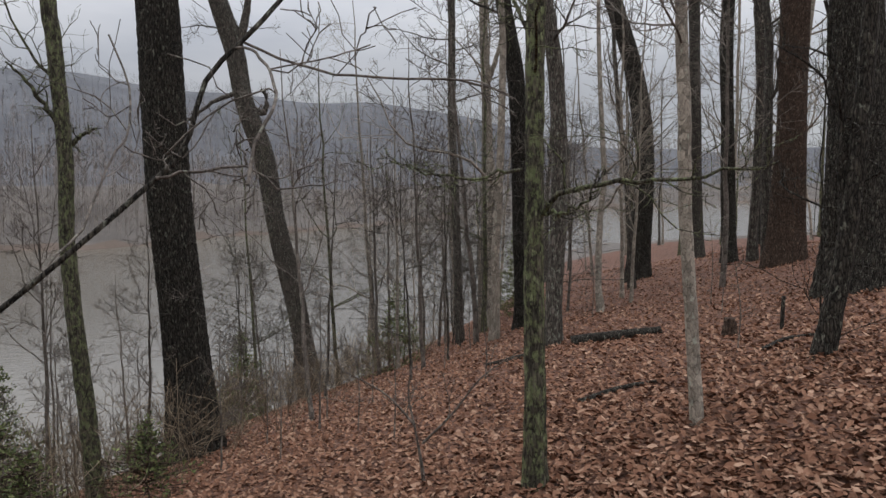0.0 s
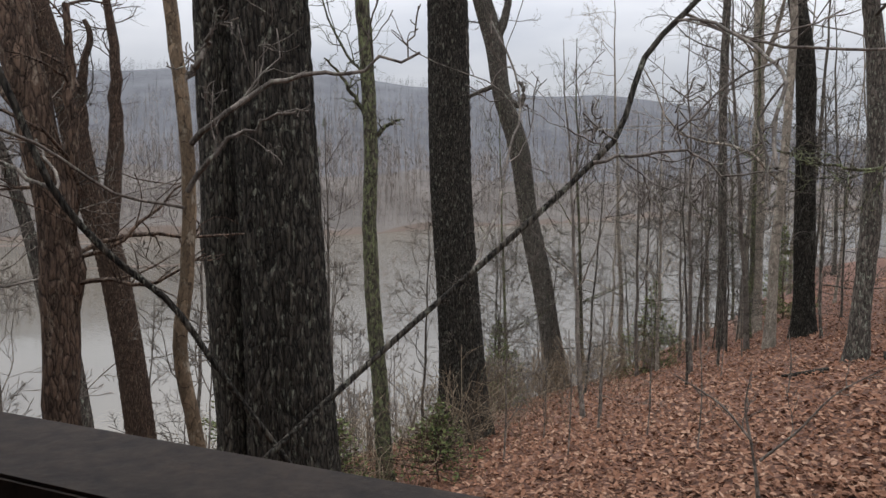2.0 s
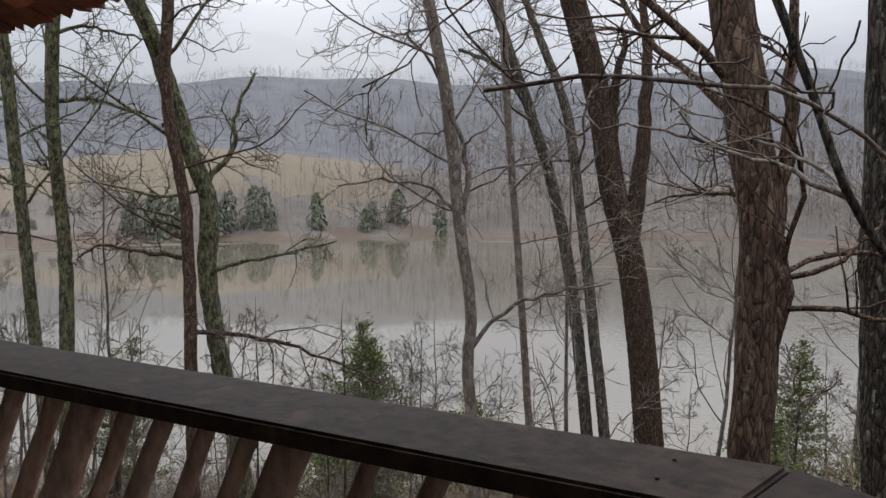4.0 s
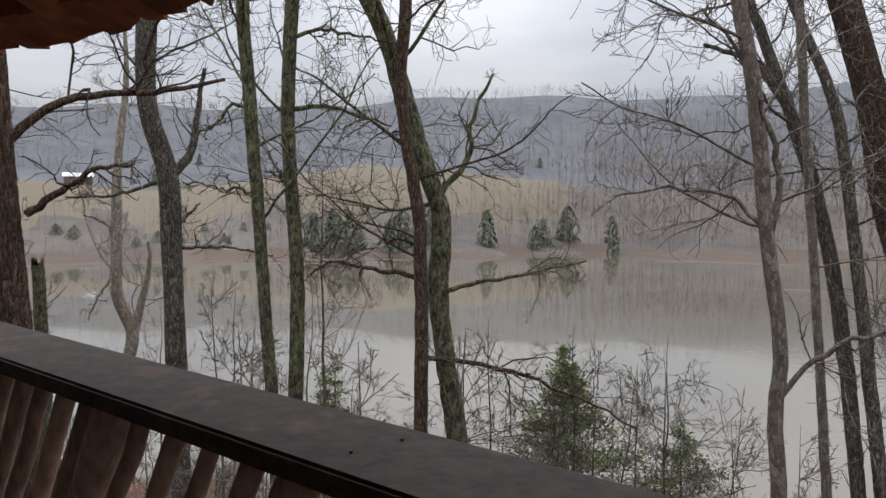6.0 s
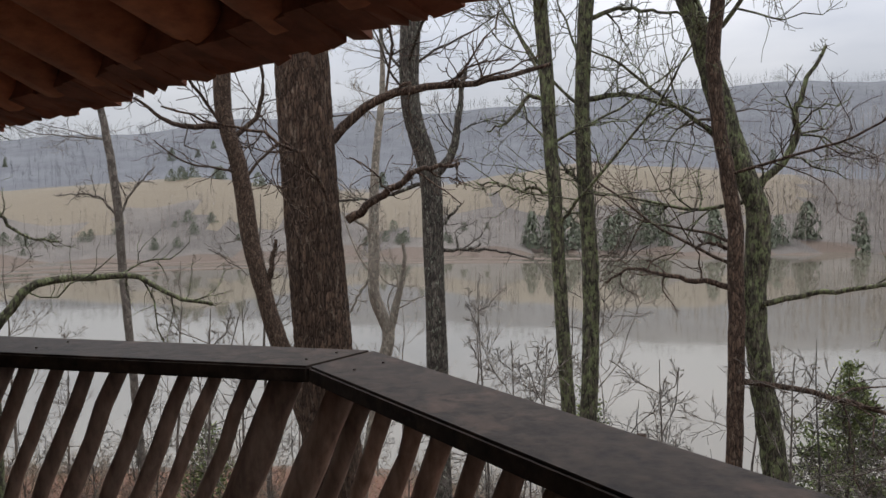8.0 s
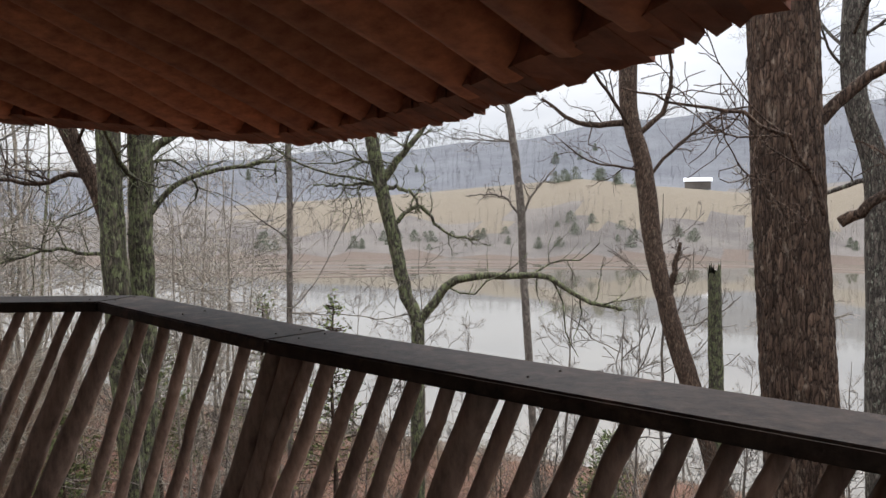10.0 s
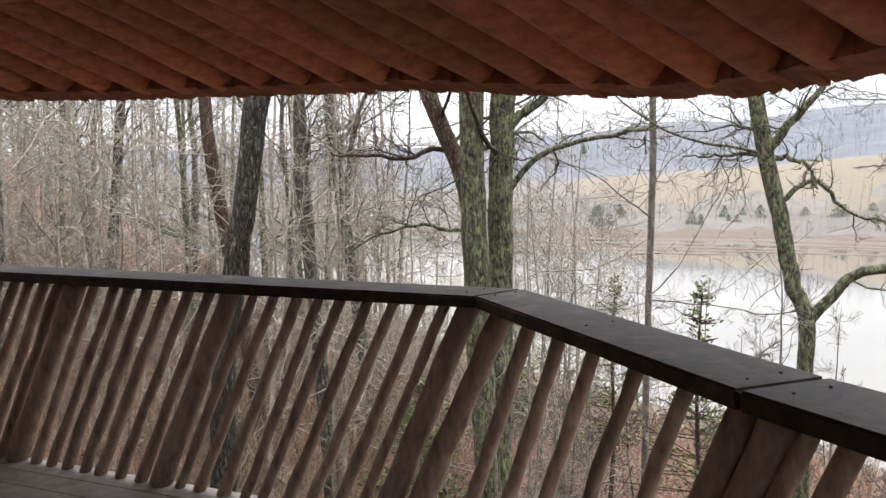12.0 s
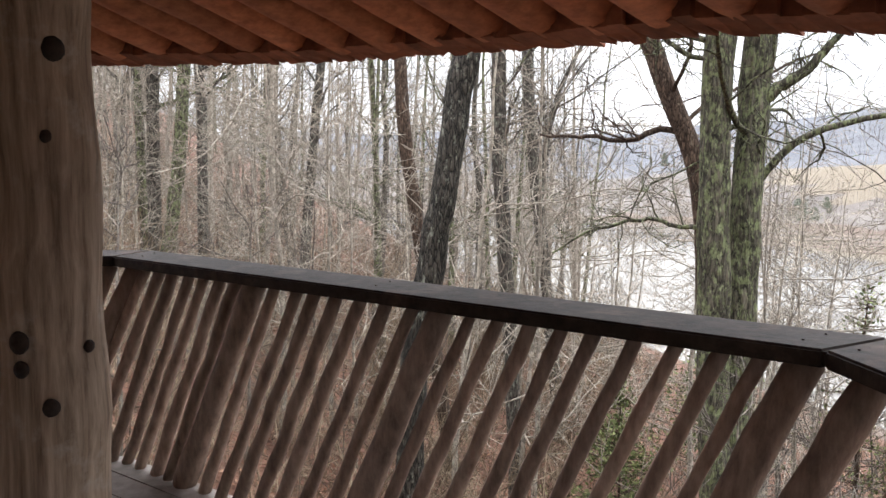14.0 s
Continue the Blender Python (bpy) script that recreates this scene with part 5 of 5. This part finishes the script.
cedar(-7.6, 17.5, -1.8, 2.4, 2.2, r_c, 1800, "dark green cedar bush among the slope trees")
cedar(-4.4, 20.5, -1.0, 2.6, 2.4, r_c, 1800, "dark green cedar bush among the slope trees")
cedar(-1.5, 26.5, 0.2, 3.0, 2.4, r_c, 1800, "dark green cedar bush among the slope trees")
cedar(-15.5, -11.5, -0.6, 2.6, 2.6, r_c, 1700)
cedar(-12.4, -10.2, -1.2, 2.2, 2.2, r_c, 1500)

# ---------------------------------------------------------------- small things on the forest floor
def wood_piece(name, label, category, way, r0, r1, mat, sides=12, ridge=0.1, group=""):
    P = smooth_path(way, 18)
    v, f = tubes(P[None], np.linspace(r0, r1, 18)[None], sides, ridge, 7, len(label))
    faces = f.tolist() + [list(range(sides))[::-1], list(range(len(v) - sides, len(v)))]
    o = np.array(way[0])
    ob = new(name, mesh_from(name, v - o, faces, mat))
    ob.location = o
    return tagged(ob, label, category, group)


def on_ground(x, y, up=0.0):
    return (x, y, float(ground_z(x, y)) + up)


wood_piece("fallen_log", "dark rotting log lying on the leaf litter", "log", [on_ground(0.1, 12.5, 0.06), on_ground(0.8, 12.5, 0.07), on_ground(1.5, 12.6, 0.05)], 0.10, 0.06, BARK_OAK)
wood_piece("fallen_branch", "dark fallen branch lying in the leaves", "branch", [on_ground(0.1, 7.9, 0.03), on_ground(0.5, 8.1, 0.05), on_ground(1.0, 8.2, 0.02)], 0.035, 0.015, BARK_OAK, 8)
wood_piece("fallen_branch", "dark fallen branch lying in the leaves", "branch", [on_ground(-0.6, 12.0, 0.03), on_ground(-1.2, 11.9, 0.05)], 0.045, 0.02, BARK_OAK, 8)
wood_piece("fallen_branch", "dark fallen branch lying in the leaves", "branch", [on_ground(2.1, 8.9, 0.02), on_ground(2.5, 9.3, 0.05), on_ground(2.8, 9.4, 0.03)], 0.03, 0.015, BARK_OAK, 8)
wood_piece("tree_stump", "short rotten stump standing in the leaves", "stump", [on_ground(2.18, 10.9, -0.1), on_ground(2.18, 10.9, 0.25)], 0.11, 0.07, BARK_RED, 14, 0.25)
wood_piece("broken_stem", "dark broken stem standing in the leaves", "stem", [on_ground(2.8, 10.75, -0.1), on_ground(2.82, 10.75, 0.45)], 0.03, 0.025, BARK_OAK, 8)
wood_piece("tree_stump", "splintered pale stump on the lake slope", "stump", [on_ground(-12.2, 1.5, -0.2), (-12.2, 1.5, -1.4), (-12.22, 1.55, -0.95)], 0.13, 0.05, BARK_RED, 14, 0.35)


def sapling(label, way, limbs, r0):
    global tree_count
    tree_count += 1
    r = np.random.default_rng(700 + tree_count)
    root = new("sapling")
    o = np.array(way[0])
    root.location = o
    tagged(root, label, "sapling", "young shoots in the leaves")
    P = smooth_path(way, 16)
    R = r0 * np.linspace(1, 0.4, 16)
    v, f = tubes(P[None], R[None], 7)
    part_mesh("stem", mesh_from("stem", v - o, f, BARK_TWIG), root)
    LP = np.array([smooth_path(w, 12) for w in limbs]) if limbs else P[None, ::1]
    LR = np.tile(r0 * np.linspace(0.6, 0.2, LP.shape[1]), (len(LP), 1))
    pieces = [tubes(LP, LR, 5)] + twigs(LP, LR, r, 4, 3, 45, 0.1, 0.35, 0.5)
    v, f = joined(pieces)
    part_mesh("crown", mesh_from("crown", v - o, f, BARK_TWIG), root)


sapling("thin forked sapling in the fallen leaves", [on_ground(-1.22, 6.35, -0.05), (-1.24, 6.35, -0.8), (-1.29, 6.34, -0.48)],
        [[(-1.23, 6.35, -0.6), (-0.98, 6.38, -0.35), (-0.75, 6.41, -0.06), (-0.4, 6.44, 0.19)], [(-1.29, 6.34, -0.45), (-1.5, 6.3, -0.2), (-1.86, 6.2, 0.04)], [(-1.29, 6.34, -0.48), (-1.34, 6.33, -0.19), (-1.3, 6.33, 0.1)]], 0.02)
for x, y, h in ((-1.9, 8.3, 1.3), (-2.6, 9.4, 1.1), (-1.1, 10.5, 0.9), (1.9, 9.2, 1.0), (2.6, 13.5, 1.4), (-3.4, 8.8, 1.5), (-4.2, 10.4, 1.6), (-2.2, 14.2, 1.5), (0.6, 16.3, 1.6), (3.6, 7.4, 1.2), (4.6, 9.1, 1.6), (-3.0, 11.8, 1.8), (4.2, 7.9, 1.9), (2.9, 16.0, 1.8)):
    sapling("thin bare shoot in the fallen leaves", [on_ground(x, y, -0.05), on_ground(x + 0.03, y, h * 0.5), on_ground(x - 0.02, y + 0.05, h)], [], 0.010)

# dry brush on the slopes: fine stems, one sheet of stuff
def brush(name, spots, height, r, label, shoots=7):
    n = len(spots)
    z = ground_z(spots[:, 0], spots[:, 1])
    o = np.repeat(np.c_[spots, z], shoots, 0)
    d = np.c_[r.normal(0, 0.42, (n * shoots, 2)), np.ones(n * shoots)]
    o[:, :2] += r.normal(0, 0.16, (n * shoots, 2))
    ln = height * r.uniform(0.4, 1.15, n * shoots)
    q = np.linspace(0, 1, 4)
    P = o[:, None] + d[:, None] * (ln[:, None] * q)[..., None]
    P += r.normal(0, 0.10, P.shape) * q[None, :, None] * height
    P2, R2 = grow(P, np.full(P.shape[:2], 0.006), 6, 0.5, 52, 4, r, 0.25, 0.03, 0.3, 0.8)
    v, f = joined([tubes(P, np.full(P.shape[:2], 0.0048), 3), tubes(P2, np.full(R2.shape, 0.0030), 3)])
    ob = new(name, mesh_from(name, v, f, DRY_STEMS))
    tagged(ob, label, "brush", kind="stuff")


r_b = np.random.default_rng(63)
a, d = r_b.uniform(28, 150, 900), 6.5 + 22 * r_b.uniform(0, 1, 900) ** 1.1
s = polar(a, d)
keep = np.array([clear_of_porch(x, y) for x, y in s]) & (near_ground(s[:, 0], s[:, 1]) > -9.8)
brush("underbrush", s[keep], 1.25, r_b, "tangled dry grey-brown brush on the slope below the porch")
s = np.c_[r_b.uniform(-9.5, -3.6, 300), 6 + 20 * r_b.uniform(0, 1, 300) ** 1.2]
brush("slope_brush", s[near_ground(s[:, 0], s[:, 1]) < -2.15], 1.25, r_b, "dry brush along the edge of the leafy slope", 4)
a, d = r_b.uniform(136, 180, 700), r_b.uniform(8, 40, 700)
s = polar(a, d)
brush("hollow_brush", s[np.array([clear_of_porch(x, y) for x, y in s])], 1.7, r_b, "dry brush in the hollow below the porch")


# fallen leaves as real curled blades
def leaves(name, xy, r, label):
    n = len(xy)
    x, y = xy[:, 0], xy[:, 1]
    z = ground_z(x, y) + r.uniform(0.004, 0.045, n)
    ln, wd = r.uniform(0.018, 0.042, n), r.uniform(0.4, 0.65, n)
    az = r.uniform(0, 2 * np.pi, n)
    tilt = r.normal(0, 0.35, (n, 2))
    ex = np.stack([np.cos(az), np.sin(az), tilt[:, 0]], -1) * ln[:, None]
    ey = np.stack([-np.sin(az), np.cos(az), tilt[:, 1]], -1) * (ln * wd)[:, None]
    up = np.array([0, 0, 1.0]) * (ln * r.uniform(-0.1, 0.55, n))[:, None]
    c = np.c_[x, y, z]
    V = np.stack([c - ex, c - ex * 0.2 + ey + up, c + ex * 0.55 + ey * 0.8 + up * 0.8, c + ex + up * 0.5, c + ex * 0.45 - ey * 0.85 + up * 0.8, c - ex * 0.25 - ey + up, c + ex * 0.1], 1).reshape(-1, 3)
    k = np.arange(n)[:, None] * 7
    F = np.concatenate([k + np.array(t) for t in ((0, 6, 2, 1), (6, 3, 2, 2), (6, 4, 3, 3), (0, 5, 4, 6))])
    F = [t[:3] if t[2] == t[3] else t for t in F.tolist()]
    ob = new(name, mesh_from(name, V, F, LEAVES, False))
    tagged(ob, label, "leaves", kind="stuff")


r_l = np.random.default_rng(17)
n = 165000
d = 3.0 + 32 * r_l.uniform(0, 1, n) ** 1.7
a = np.radians(r_l.uniform(-42, 52, n))
s = np.c_[-0.2 - d * np.sin(a), 0.4 + d * np.cos(a)]
leaves("fallen_leaves", s[(s[:, 1] > 1.9)], r_l, "thick carpet of curled brown oak leaves")
a, d = r_l.uniform(60, 182, 46000), 4 + 30 * r_l.uniform(0, 1, 46000)
s = polar(a, d)
leaves("fallen_leaves", s[np.array([not (-7.4 < x < 4 and -8 < y < 1.2) for x, y in s])], r_l, "thin carpet of brown leaves on the slope below the porch")
